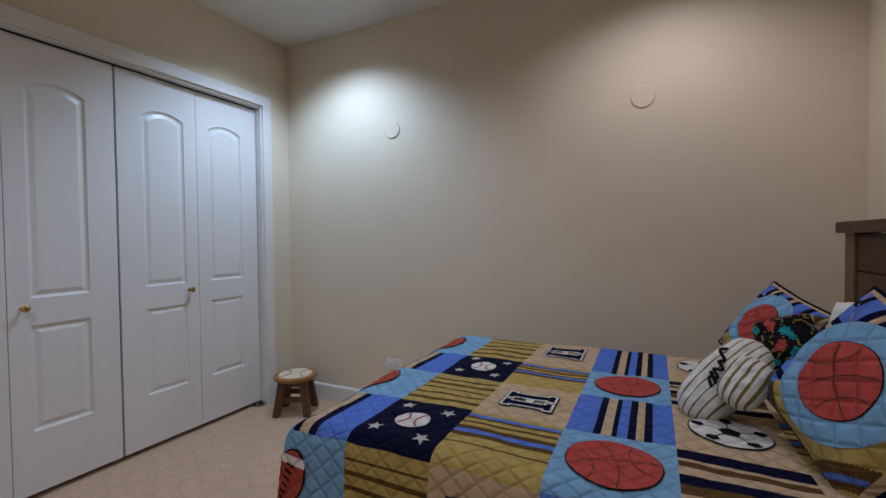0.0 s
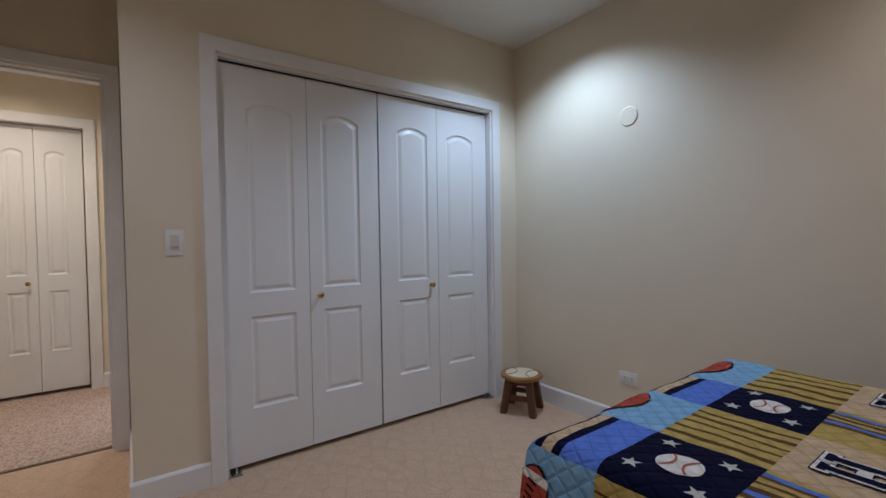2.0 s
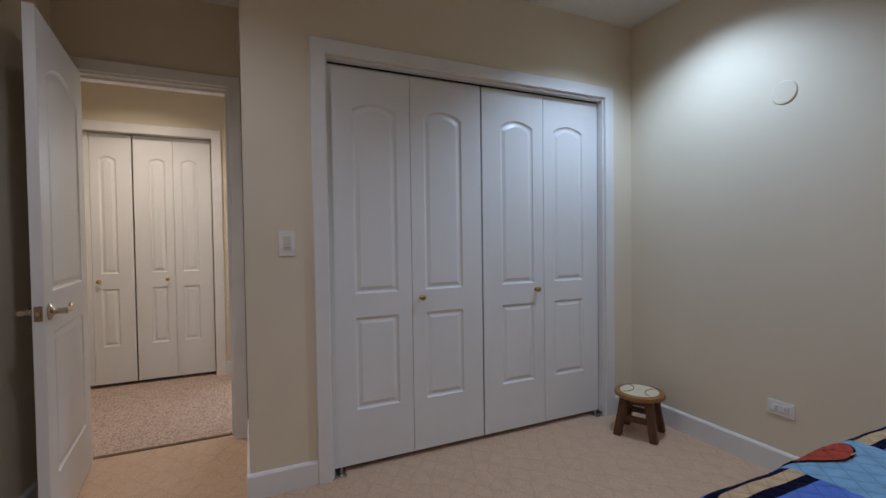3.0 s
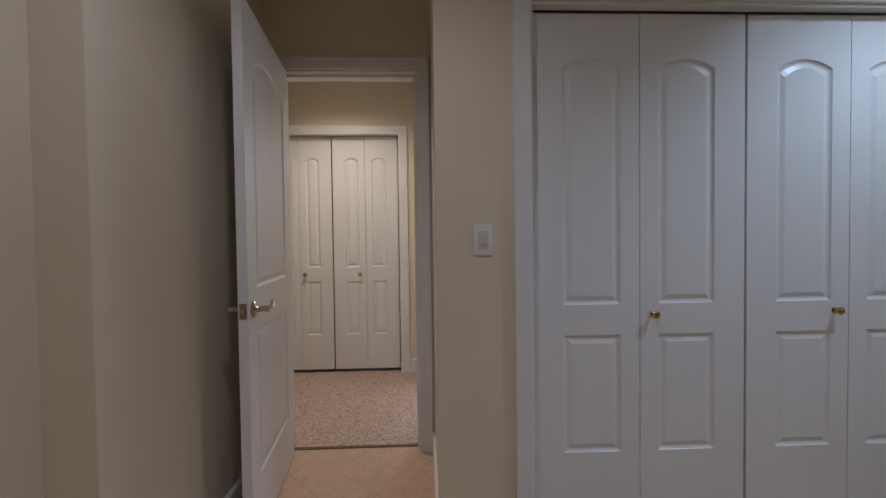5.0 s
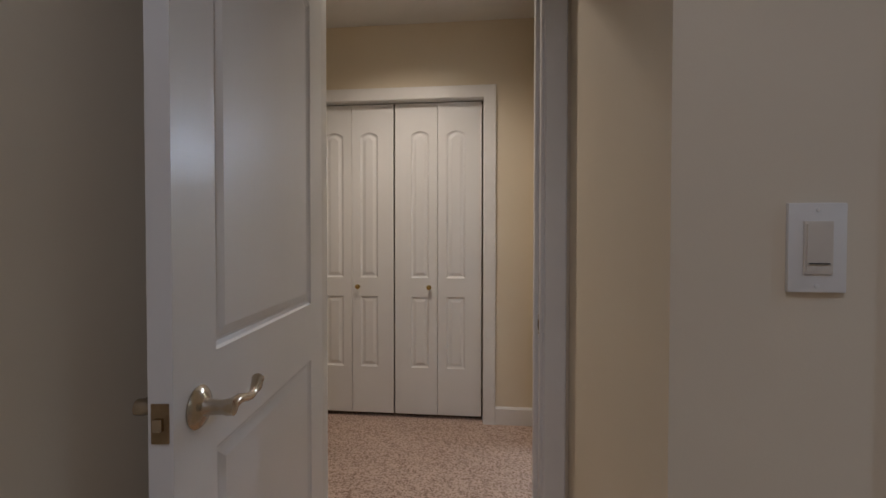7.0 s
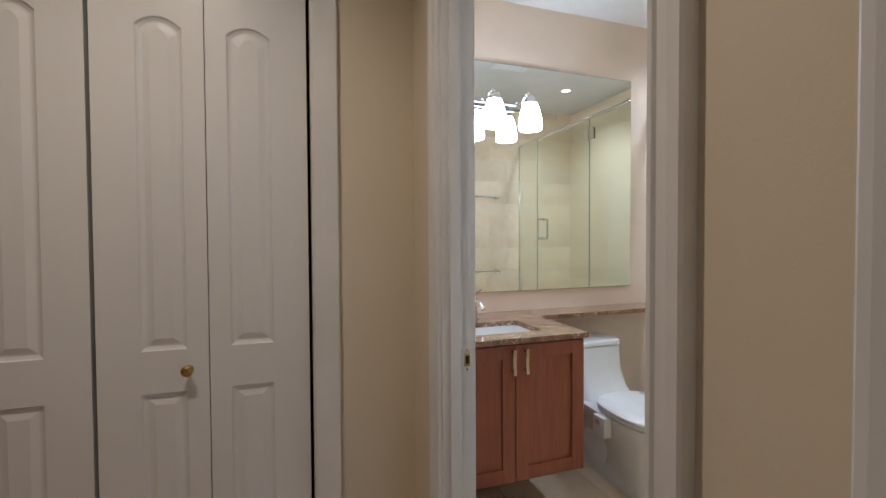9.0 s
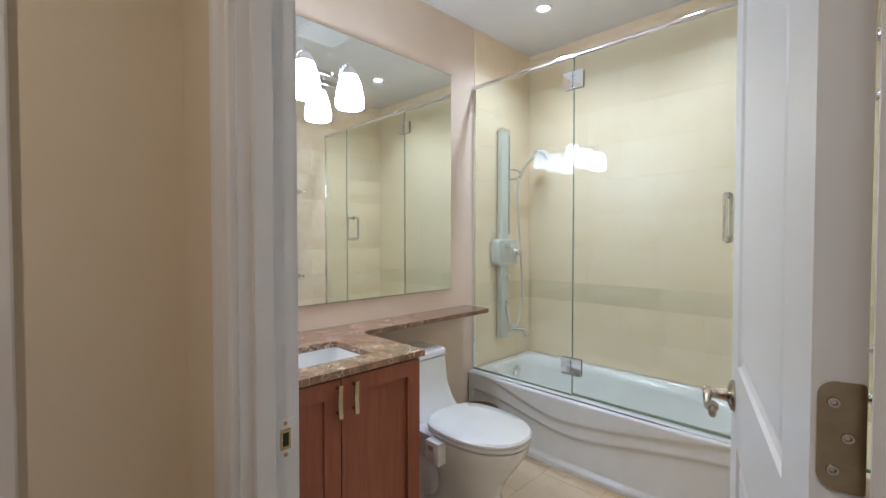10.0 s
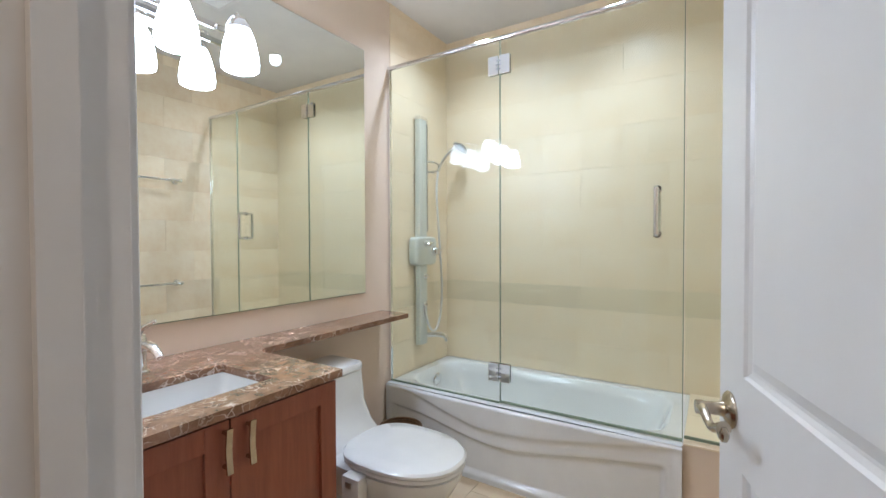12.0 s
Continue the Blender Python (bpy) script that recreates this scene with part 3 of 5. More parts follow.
# hinge leaf with rounded corners and three screws on the bathroom door's edge
def hinge_leaf(parent, z):
    n = 6
    w, h, r = 0.030, 0.089, 0.013
    out = []
    for cx, cz, a0 in ((w - r, h - r, 0), (r * 0.2, h - r * 0.2, 90), (r * 0.2, r * 0.2, 180), (w - r, r, 270)):
        rr = r if cx > r else r * 0.2
        out += [(cx + rr * math.cos(radians(a0 + 90 * k / n)), cz + rr * math.sin(radians(a0 + 90 * k / n))) for k in range(n + 1)]
    bm = prism(out, 0, 0.0022)
    bm.transform(Matrix(((0, 0, -1, 0), (1, 0, 0, 0.001), (0, 1, 0, z), (0, 0, 0, 1))))
    hl = part("hinge", bm, PLATE, parent, "worn brass hinge leaf with rounded corners")
    for y, dz in ((0.021, 0.072), (0.012, 0.0445), (0.021, 0.017)):
        s = part("screw", lathe([(0, 0.0008), (0.002, 0.0004), (0.0025, 0.0016), (0.004, 0.0016), (0.0045, 0), (0, 0)], 12), NICKEL, hl, smooth=True)
        s.matrix_basis = Matrix.Translation((-0.0022, y, z + dz)) @ Matrix.Rotation(radians(-90), 4, "Y")
    part("hinge_pin", tube([(-0.004, -0.008, z), (-0.004, -0.008, z + h)], 0.0065, 12), PLATE, hl, smooth=True)


for z in (0.22, 1.012, 1.78):
    hinge_leaf(bath_leaf, z)


# strike plates in the jambs
def strike(m):
    t = thing("strike_plate", m, "brass strike plate with a latch hole in a white jamb", "strike plate")
    plate = part("plate", boxes((-0.016, 0.016, -0.0015, 0, -0.033, 0.033), bevel=0.0006), PLASTIC, t, "painted-over strike plate")
    hole = part("lip", boxes((-0.0085, 0.0085, -0.0026, -0.001, -0.017, 0.017), bevel=0.0012), BRASS, plate, "brass latch lip")
    part("hole", boxes((-0.005, 0.005, -0.0031, -0.0024, -0.011, 0.011), bevel=0.0003), DARK, plate, "dark latch hole")
    for z in (-0.026, 0.026):
        s = part("screw", lathe([(0, 0.0012), (0.003, 0.001), (0.0035, 0), (0, 0)], 10), BRASS, t)
        s.matrix_basis = Matrix.Translation((0, -0.0015, z)) @ Matrix.Rotation(radians(90), 4, "X")
    return t


strike(pose(-0.186, 1.815, 0.898))
strike(pose(-0.395, 0.725, 0.898, 0, 0, -90))


# floor brackets of the folding doors
for x, s_ in ((0.066, 1), (1.769, -1)):
    t = thing("pivot_bracket", pose(x, 0.03, 0), "small dark metal floor bracket at a closet jamb", "door bracket", "closet floor brackets")
    part("base_plate", boxes((min(0, s_ * 0.055), max(0, s_ * 0.055), -0.028, 0.028, 0.0, 0.004), bevel=0.001), STEEL, t)
    part("upstand", boxes((min(0, s_ * 0.004), max(0, s_ * 0.004), -0.024, 0.024, 0.0045, 0.022), bevel=0.001), STEEL, t)
    part("pivot_pin", lathe([(0, 0.0), (0.006, 0.0), (0.006, 0.020), (0.004, 0.0225), (0, 0.0225)], 12), STEEL, t, smooth=True).location = (s_ * 0.035, 0.012, 0.004)

# ---- wall plates ----
ALMOND = material("almond_plastic", (0.68, 0.62, 0.53), 0.4, scale=10)


def rocker_plate(m, gangs, label):
    t = thing("light_switch", m, label, "light switch")
    w = 0.07 + 0.046 * (gangs - 1)
    part("plate", boxes((-w / 2, w / 2, -0.006, 0, -0.0575, 0.0575), bevel=0.0025), PLASTIC, t, smooth=True)
    for g in range(gangs):
        x = (g - (gangs - 1) / 2) * 0.046
        part("bezel", boxes((x - 0.0175, x + 0.0175, -0.008, -0.004, -0.034, 0.034), bevel=0.001), ALMOND, t)
        bm = bmesh.new()
        v = [bm.verts.new(c) for c in ((x - 0.0145, -0.0085, -0.03), (x + 0.0145, -0.0085, -0.03), (x + 0.0145, -0.0105, 0.03), (x - 0.0145, -0.0105, 0.03),
                                       (x - 0.0145, -0.005, -0.03), (x + 0.0145, -0.005, -0.03), (x + 0.0145, -0.005, 0.03), (x - 0.0145, -0.005, 0.03))]
        for f in ((0, 1, 2, 3), (0, 4, 5, 1), (3, 2, 6, 7), (0, 3, 7, 4), (1, 5, 6, 2)):
            bm.faces.new([v[i] for i in f])
        part("rocker", bm, ALMOND, t, "almond plastic rocker")
        if gangs == 1:
            part("dimmer_bar", boxes((x - 0.012, x + 0.012, -0.0105, -0.008, -0.021, -0.0195)), DARK, t)
    for z in (-0.049, 0.049):
        s = part("screw", lathe([(0, 0.001), (0.003, 0.0006), (0.0032, 0), (0, 0)], 10), PLASTIC, t)
        s.matrix_basis = Matrix.Translation((0, -0.006, z)) @ Matrix.Rotation(radians(90), 4, "X")
    return t


rocker_plate(pose(-0.133, 0, 1.143), 1, "white rocker light switch on the beige wall")
rocker_plate(pose(-1.961, 2.10, 1.146), 2, "white double rocker light switch below the thermostat")

t = thing("thermostat", pose(-1.951, 2.10, 1.38), "white wall thermostat with a dark display", "thermostat")
part("body", boxes((-0.062, 0.058, -0.028, 0, -0.05, 0.052), bevel=0.008), PLASTIC, t, smooth=True)
part("display", boxes((-0.054, 0.028, -0.0295, -0.02, 0.018, 0.04), bevel=0.001), BLACK, t, "dark glass display")
part("button", boxes((0.056, 0.064, -0.018, -0.010, 0.022, 0.032), bevel=0.002), PLASTIC, t)


def outlet(m):
    t = thing("wall_outlet", m, "white duplex wall outlet laid sideways near the floor", "outlet")
    part("plate", boxes((-0.0575, 0.0575, -0.006, 0, -0.035, 0.035), bevel=0.0025), PLASTIC, t, smooth=True)
    for x in (-0.02, 0.02):
        f = part("socket", boxes((x - 0.0145, x + 0.0145, -0.0085, -0.005, -0.0165, 0.0165), bevel=0.003), PLASTIC, t)
        for z in (-0.006, 0.006):
            part("slot", boxes((x - 0.003, x + 0.006, -0.0092, -0.008, z - 0.001, z + 0.001)), DARK, f)


outlet(pose(2.02, -0.885, 0.318, 0, 0, -90))

for y, z in ((-0.893, 1.82), (-2.34, 1.81)):
    c = part("round_wall_cover", lathe([(0, 0.006), (0.050, 0.006), (0.054, 0.004), (0.056, 0.0), (0, 0)], 48), WALL)
    c.matrix_basis = Matrix.Translation((2.02, y, z)) @ Matrix.Rotation(radians(-90), 4, "Y")
    tagged(c, "round blank cover painted the wall's beige", "wall cover", "round wall covers")


# ---- recessed ceiling lamps, the added fills among them ----
for room, lamps in DOWNLIGHTS_AND_FILLS.items():
    for x, y, z, watts, colour, cone in lamps:
        t = thing("recessed_or_fill_light", pose(x, y, z), "lit white recessed ceiling downlight or added fill light", "ceiling light", "ceiling downlights")
        part("trim_ring", lathe([(0.036, -0.001), (0.040, -0.006), (0.052, -0.005), (0.056, 0.0), (0.036, 0.0)], 32), PLASTIC, t, smooth=True)
        part("lens", lathe([(0, -0.003), (0.034, -0.002), (0.036, 0.0), (0, 0.0)], 28), LENS, t, "glowing lens")


# ---- bathroom ----
# wall-hung vanity with two shaker doors
vanity = thing("vanity_cabinet", pose(0, 0, 0), "reddish cherry wood vanity cabinet with two shaker doors", "cabinet")
part("body", boxes((-0.13, 0.577, 2.352, 2.938, 0.20, 0.655), (-0.13, -0.11, 2.352, 2.938, 0.656, 0.785), (0.557, 0.577, 2.352, 2.938, 0.656, 0.785), (-0.109, 0.556, 2.352, 2.372, 0.656, 0.785), bevel=0.002), CHERRY, vanity)


def shaker_door(x0, x1, y, z0, z1, rail, handle_x):
    d = part("door", boxes((x0, x0 + rail, y, y + 0.02, z0, z1), (x1 - rail, x1, y, y + 0.02, z0, z1), (x0 + rail, x1 - rail, y, y + 0.02, z0, z0 + rail),
                           (x0 + rail, x1 - rail, y, y + 0.02, z1 - rail, z1), bevel=0.0015), CHERRY, vanity)
    part("panel", boxes((x0 + rail - 0.002, x1 - rail + 0.002, y + 0.010, y + 0.018, z0 + rail - 0.002, z1 - rail + 0.002)), CHERRY, d)
    pts = smooth_curve([(handle_x, y - 0.025, 0.662), (handle_x, y - 0.023, 0.68), (handle_x, y - 0.020, 0.715), (handle_x, y - 0.023, 0.75), (handle_x, y - 0.025, 0.768)], 5)
    bm = bmesh.new()
    rings = [[bm.verts.new((handle_x + u * 0.0075, p.y + v * 0.0025, p.z)) for u, v in ((-1, -1), (1, -1), (1, 1), (-1, 1))] for p in pts]
    for q, r in zip(rings, rings[1:]):
        for i in range(4):
            bm.faces.new((q[i], q[(i + 1) % 4], r[(i + 1) % 4], r[i]))
    bm.faces.new(rings[0])
    bm.faces.new(rings[-1][::-1])
    for z in (0.675, 0.755):
        bmesh.ops.create_cone(bm, cap_ends=True, segments=10, radius1=0.005, radius2=0.005, depth=0.024, matrix=Matrix.Translation((handle_x, y - 0.011, z)) @ Matrix.Rotation(radians(90), 4, "X"))
    part("handle", bm, NICKEL, d, "flat bowed satin nickel bar handle", smooth=True)


shaker_door(-0.127, 0.236, 2.33, 0.205, 0.78, 0.058, 0.222)
shaker_door(0.240, 0.575, 2.33, 0.205, 0.78, 0.058, 0.282)


def counter_mesh():
    """The L-shaped slab with a rounded inner corner and a cut-out for the sink."""
    z0, z1 = 0.789, 0.812
    bm = bmesh.new()
    outer = [(-0.138, 2.318), (0.592, 2.318), (0.592, 2.938), (-0.138, 2.938)]
    hole = [(0.06, 2.425), (0.425, 2.425), (0.425, 2.675), (0.06, 2.675)]
    ro, ri, so, si = ([bm.verts.new((x, y, z)) for x, y in ring] for ring, z in ((outer, z0), (hole, z0), (outer, z1), (hole, z1)))
    for i in range(4):
        j = (i + 1) % 4
        for f in ((so[i], so[j], si[j], si[i]), (ro[j], ro[i], ri[i], ri[j]), (ro[i], ro[j], so[j], so[i]), (ri[j], ri[i], si[i], si[j])):
            bm.faces.new(f)
    rim = [e for e in bm.edges if len({v.co.z for v in e.verts}) == 1 and e.calc_face_angle(0) > 1]
    bmesh.ops.bevel(bm, geom=rim, offset=0.002, segments=2, affect="EDGES")
    n = 8
    r = 0.05
    arc = [(0.592 + r - r * math.cos(radians(90 * k / n)), 2.745 - r + r * math.sin(radians(90 * k / n))) for k in range(n + 1)]
    side = prism([(0.592, 2.938), (0.592, 2.695)] + arc[1:] + [(1.50, 2.745), (1.51, 2.755), (1.51, 2.938)], z0, z1)
    return bm, side


counter = thing("countertop", pose(0, 0, 0), "brown veined marble countertop with a narrow ledge over the toilet", "countertop")
for name, mesh in zip(("slab", "ledge"), counter_mesh()):
    part(name, mesh, MARBLE, counter)


def loft(rings, cap=True):
    bm = bmesh.new()
    vs = [[bm.verts.new(p) for p in r] for r in rings]
    n = len(vs[0])
    for a, b in zip(vs, vs[1:]):
        for i in range(n):
            bm.faces.new((a[i], a[(i + 1) % n], b[(i + 1) % n], b[i]))
    if cap:
        bm.faces.new(vs[-1])
    return bm


def rounded(cx, cy, hx, hy, z, e=5.0, n=48):
    """A rounded rectangle as a ring of points."""
    out = []
    for i in range(n):
        t = 2 * math.pi * i / n
        c, s = math.cos(t), math.sin(t)
        out.append((cx + hx * math.copysign(abs(c) ** (2 / e), c), cy + hy * math.copysign(abs(s) ** (2 / e), s), z))
    return out


sx, sy = 0.2425, 2.55
sink = thing("sink", pose(0, 0, 0), "white rectangular undermount ceramic sink", "sink")
part("basin", loft([rounded(sx, sy, 0.20, 0.142, 0.788, 14), rounded(sx, sy, 0.184, 0.127, 0.788, 12), rounded(sx, sy, 0.178, 0.121, 0.76, 10), rounded(sx, sy, 0.165, 0.11, 0.69, 7), rounded(sx, sy, 0.14, 0.09, 0.672, 5), rounded(sx, sy, 0.02, 0.02, 0.664, 2)]), CERAMIC, sink, smooth=True)
dr = part("drain", lathe([(0, 0.004), (0.018, 0.003), (0.022, 0.0), (0, 0)], 20), CHROME, sink, smooth=True)
dr.location = (sx, sy, 0.665)

faucet = thing("faucet", pose(0.245, 2.80, 0.812), "chrome single lever bathroom faucet", "faucet")
part("base", lathe([(0, 0), (0.027, 0), (0.027, 0.006), (0.021, 0.010), (0.019, 0.06), (0.021, 0.10), (0.018, 0.112), (0, 0.116)], 24), CHROME, faucet, smooth=True)
part("spout", tube(smooth_curve([(0, -0.005, 0.075), (0, -0.05, 0.088), (0, -0.10, 0.082), (0, -0.125, 0.062)], 5), [0.014] * 10 + [0.0115] * 6, 12), CHROME, faucet, smooth=True)
part("lever", tube(smooth_curve([(0, 0.005, 0.112), (0.005, -0.02, 0.135), (0.02, -0.06, 0.158)], 5), [0.009, 0.009, 0.008, 0.008, 0.007, 0.007, 0.007, 0.006, 0.006, 0.006, 0.005], 10), CHROME, faucet, smooth=True)

mirror = thing("wall_mirror", pose(0, 0, 0), "large frameless wall mirror above the vanity", "mirror")
part("backing", boxes((-0.10, 1.372, 2.933, 2.939, 0.925, 2.205)), GLASSEDGE, mirror, "dark mirror edge")
part("pane", boxes((-0.097, 1.369, 2.930, 2.934, 0.928, 2.202)), MIRROR, mirror)

# three-light bar over the mirror
fixture = thing("vanity_light", pose(0, 0, 0), "chrome three-light vanity fixture with lit frosted bell shades", "wall light")
LX = (0.15, 0.362, 0.574)
part("backplate", boxes((0.242, 0.482, 2.912, 2.930, 1.91, 2.0), bevel=0.006), CHROME, fixture, smooth=True)
part("bar", boxes((0.10, 0.624, 2.868, 2.880, 1.957, 1.978), bevel=0.003), CHROME, fixture)
for x in (0.29, 0.434):
    part("standoff", tube([(x, 2.915, 1.967), (x, 2.875, 1.967)], 0.008, 12), CHROME, fixture, smooth=True)
for x in LX:
    arm = part("arm", tube(smooth_curve([(x, 2.872, 1.967), (x, 2.85, 2.0), (x, 2.81, 2.008), (x, 2.79, 1.985)], 6), 0.008, 10), CHROME, fixture, smooth=True)
    cup = part("cup", lathe([(0, 1.992), (0.014, 1.990), (0.028, 1.980), (0.037, 1.962), (0.040, 1.948), (0.036, 1.946), (0, 1.95)], 24), CHROME, arm, smooth=True)
    cup.location = (x, 2.79, 0)
    shade = part("shade", lathe([(0.032, 1.956), (0.041, 1.937), (0.052, 1.905), (0.059, 1.868), (0.063, 1.835), (0.061, 1.812), (0.056, 1.808), (0.053, 1.825), (0.051, 1.86), (0.039, 1.92), (0.022, 1.948)], 32), LAMPGLASS, fixture, "glowing frosted glass bell shade", smooth=True)
    shade.location = (x, 2.79, 0)

# one-piece toilet
toilet = thing("toilet", pose(0.955, -0.02, 0), "white one-piece toilet with the lid closed", "toilet")


def oval(cx, cy, hx, hy_front, hy_back, z, n=40, e=2.2, eb=2.9):
    out = []
    for i in range(n):
        t = 2 * math.pi * i / n
        c, s = math.cos(t), math.sin(t)
        hy = hy_back if s > 0 else hy_front
        ee = max(eb, e) if s > 0 else e
        out.append((cx + hx * math.copysign(abs(c) ** (2 / ee), c), cy + hy * math.copysign(abs(s) ** (2 / ee), s), z))
    return out


part("bowl", loft([oval(0, 2.45, 0.105, 0.20, 0.45, 0.0), oval(0, 2.45, 0.105, 0.20, 0.45, 0.02), oval(0, 2.46, 0.10, 0.185, 0.44, 0.12), oval(0, 2.45, 0.115, 0.21, 0.45, 0.20), oval(0, 2.42, 0.148, 0.238, 0.48, 0.28),
                   oval(0, 2.40, 0.172, 0.25, 0.50, 0.335), oval(0, 2.40, 0.177, 0.256, 0.50, 0.365), oval(0, 2.40, 0.168, 0.246, 0.49, 0.372)]), CERAMIC, toilet, smooth=True)
part("trapway", loft([[(-0.112, 2.62 + 0.10 * math.cos(t * math.pi / 10), 0.14 + 0.10 * math.sin(t * math.pi / 10)) for t in range(20)], [(-0.122, 2.62 + 0.07 * math.cos(t * math.pi / 10), 0.14 + 0.07 * math.sin(t * math.pi / 10)) for t in range(20)]]), CERAMIC, toilet, smooth=True)
part("tank", loft([oval(0, 2.79, 0.165, 0.20, 0.14, 0.36, e=5), oval(0, 2.80, 0.155, 0.15, 0.13, 0.42, e=5), oval(0, 2.81, 0.148, 0.115, 0.12, 0.50, e=6), oval(0, 2.815, 0.143, 0.105, 0.115, 0.625, e=7), oval(0, 2.815, 0.139, 0.10, 0.11, 0.628, e=7)]), CERAMIC, toilet, smooth=True)
part("tank_lid", loft([oval(0, 2.815, 0.139, 0.102, 0.112, 0.629, e=7), oval(0, 2.815, 0.146, 0.108, 0.117, 0.632, e=7), oval(0, 2.815, 0.146, 0.108, 0.117, 0.652, e=7), oval(0, 2.815, 0.140, 0.102, 0.112, 0.66, e=7)]), CERAMIC, toilet, smooth=True)
part("seat", loft([oval(0, 2.395, 0.177, 0.254, 0.20, 0.374), oval(0, 2.395, 0.182, 0.259, 0.205, 0.379), oval(0, 2.395, 0.182, 0.259, 0.205, 0.387), oval(0, 2.395, 0.179, 0.256, 0.20, 0.391)]), CERAMIC, toilet, smooth=True)
part("lid", loft([oval(0, 2.395, 0.179, 0.256, 0.20, 0.392), oval(0, 2.395, 0.186, 0.262, 0.207, 0.397), oval(0, 2.395, 0.186, 0.262, 0.207, 0.407), oval(0, 2.395, 0.177, 0.254, 0.20, 0.415), oval(0, 2.395, 0.12, 0.20, 0.14, 0.419)]), CERAMIC, toilet, smooth=True)
part("flush_lever", tube(smooth_curve([(-0.143, 2.75, 0.60), (-0.158, 2.75, 0.60), (-0.163, 2.735, 0.598), (-0.163, 2.70, 0.594)], 4), 0.006, 10), CHROME, toilet, smooth=True)
ctrl = part("bidet_control", boxes((-0.218, -0.172, 2.415, 2.495, 0.278, 0.372), bevel=0.008), PLASTIC, toilet, "white plastic bidet control box", smooth=True)
part("knob", boxes((-0.221, -0.217, 2.445, 2.475, 0.335, 0.355), bevel=0.001), STEEL, ctrl)
for y in (2.36, 2.72):
    b = part("bolt_cap", lathe([(0, 0.012), (0.008, 0.010), (0.012, 0), (0, 0)], 14), CERAMIC, toilet, smooth=True)
    b.location = (-0.125, y, 0.0)

# woven bin between the toilet and the tub
WICKER = material("brown_wicker", (0.20, 0.10, 0.04), 0.6, second=(0.10, 0.05, 0.02), scale=60, stretch=(1, 1, 3), grain=0.5, grain_scale=120)
bin_ = thing("waste_basket", pose(1.335, 2.675, 0), "round brown woven waste basket beside the toilet", "waste basket")
part("body", lathe([(0, 0.004), (0.075, 0.0), (0.085, 0.02), (0.105, 0.27), (0.098, 0.27), (0.08, 0.03), (0, 0.02)], 32), WICKER, bin_, smooth=True)
part("rim", lathe([(0.098, 0.267), (0.108, 0.265), (0.112, 0.275), (0.107, 0.283), (0.098, 0.281)], 32), WICKER, bin_, smooth=True)

# ---- tub with a moulded apron ----
tub = thing("bathtub", pose(0, 0, 0), "white acrylic alcove bathtub with a wavy moulded apron", "bathtub")
TX, TY0, TY1, TZ = 1.535, 1.46, 2.932, 0.395


def wave(y, pairs):
    """Smooth height along the tub through (y, z) pairs."""
    n = len(pairs)
    i = max(0, min(n - 2, sum(y >= p[0] for p in pairs) - 1))

    def slope(k):
        (ya, za), (yb, zb) = pairs[max(k - 1, 0)], pairs[min(k + 1, n - 1)]
        return (zb - za) / (yb - ya)
    (ya, za), (yb, zb) = pairs[i], pairs[i + 1]
    w = yb - ya
    t = max(0.0, min(1.0, (y - ya) / w))
    return (2 * t ** 3 - 3 * t * t + 1) * za + (t ** 3 - 2 * t * t + t) * w * slope(i) + (3 * t * t - 2 * t ** 3) * zb + (t ** 3 - t * t) * w * slope(i + 1)


UPPER = ((1.46, 0.385), (1.7, 0.347), (1.91, 0.311), (2.12, 0.281), (2.33, 0.273), (2.51, 0.308), (2.72, 0.365), (2.94, 0.40))
LOWER = ((1.46, 0.30), (1.55, 0.29), (1.78, 0.262), (2.03, 0.218), (2.21, 0.194), (2.38, 0.203), (2.66, 0.255), (2.86, 0.283), (2.94, 0.285))


def soft_step(t, w=0.012):
    t = max(0.0, min(1.0, t / w * 0.5 + 0.5))
    return t * t * (3 - 2 * t)


def apron(y, z):
    bow = 0.016 * math.sin(math.pi * (y - TY0) / (TY1 - TY0))
    up, low = wave(y, UPPER), wave(y, LOWER)
    inside = soft_step(y - 1.53) * soft_step(2.885 - y)
    d = 0.020 * soft_step(up - z, 0.030) * soft_step(y - 1.48, 0.03) * soft_step(2.80 - y, 0.12)
    d += 0.022 * soft_step(low - z, 0.024) * inside
    d -= 0.02 * soft_step(0.035 - z)
    ridge = 0.005 * math.exp(-((z - up - 0.006) / 0.012) ** 2) + 0.006 * math.exp(-((z - low - 0.006) / 0.011) ** 2) * inside
    edge = max(0.0, z - (TZ - 0.02)) / 0.02
    return TX - bow + d - ridge + 0.012 * edge ** 3


bm = bmesh.new()
ny, nz = 150, 84
grid = [[bm.verts.new((apron(TY0 + (TY1 - TY0) * i / ny, TZ * k / nz), TY0 + (TY1 - TY0) * i / ny, TZ * k / nz)) for k in range(nz + 1)] for i in range(ny + 1)]
for i in range(ny):
    for k in range(nz):
        bm.faces.new((grid[i][k], grid[i + 1][k], grid[i + 1][k + 1], grid[i][k + 1]))
part("apron", bm, ACRYLIC, tub, smooth=True)
rings = []
for hx, hy, z, e in ((0.268, 0.675, TZ + 0.004, 7), (0.255, 0.66, TZ - 0.008, 6), (0.24, 0.64, TZ - 0.06, 5), (0.215, 0.58, 0.20, 4.5), (0.18, 0.52, 0.12, 4), (0.12, 0.45, 0.10, 3)):
    rings.append(rounded((TX + 2.205) / 2 + 0.012, (TY0 + TY1) / 2, hx, hy, z, e, 96))
outer = []
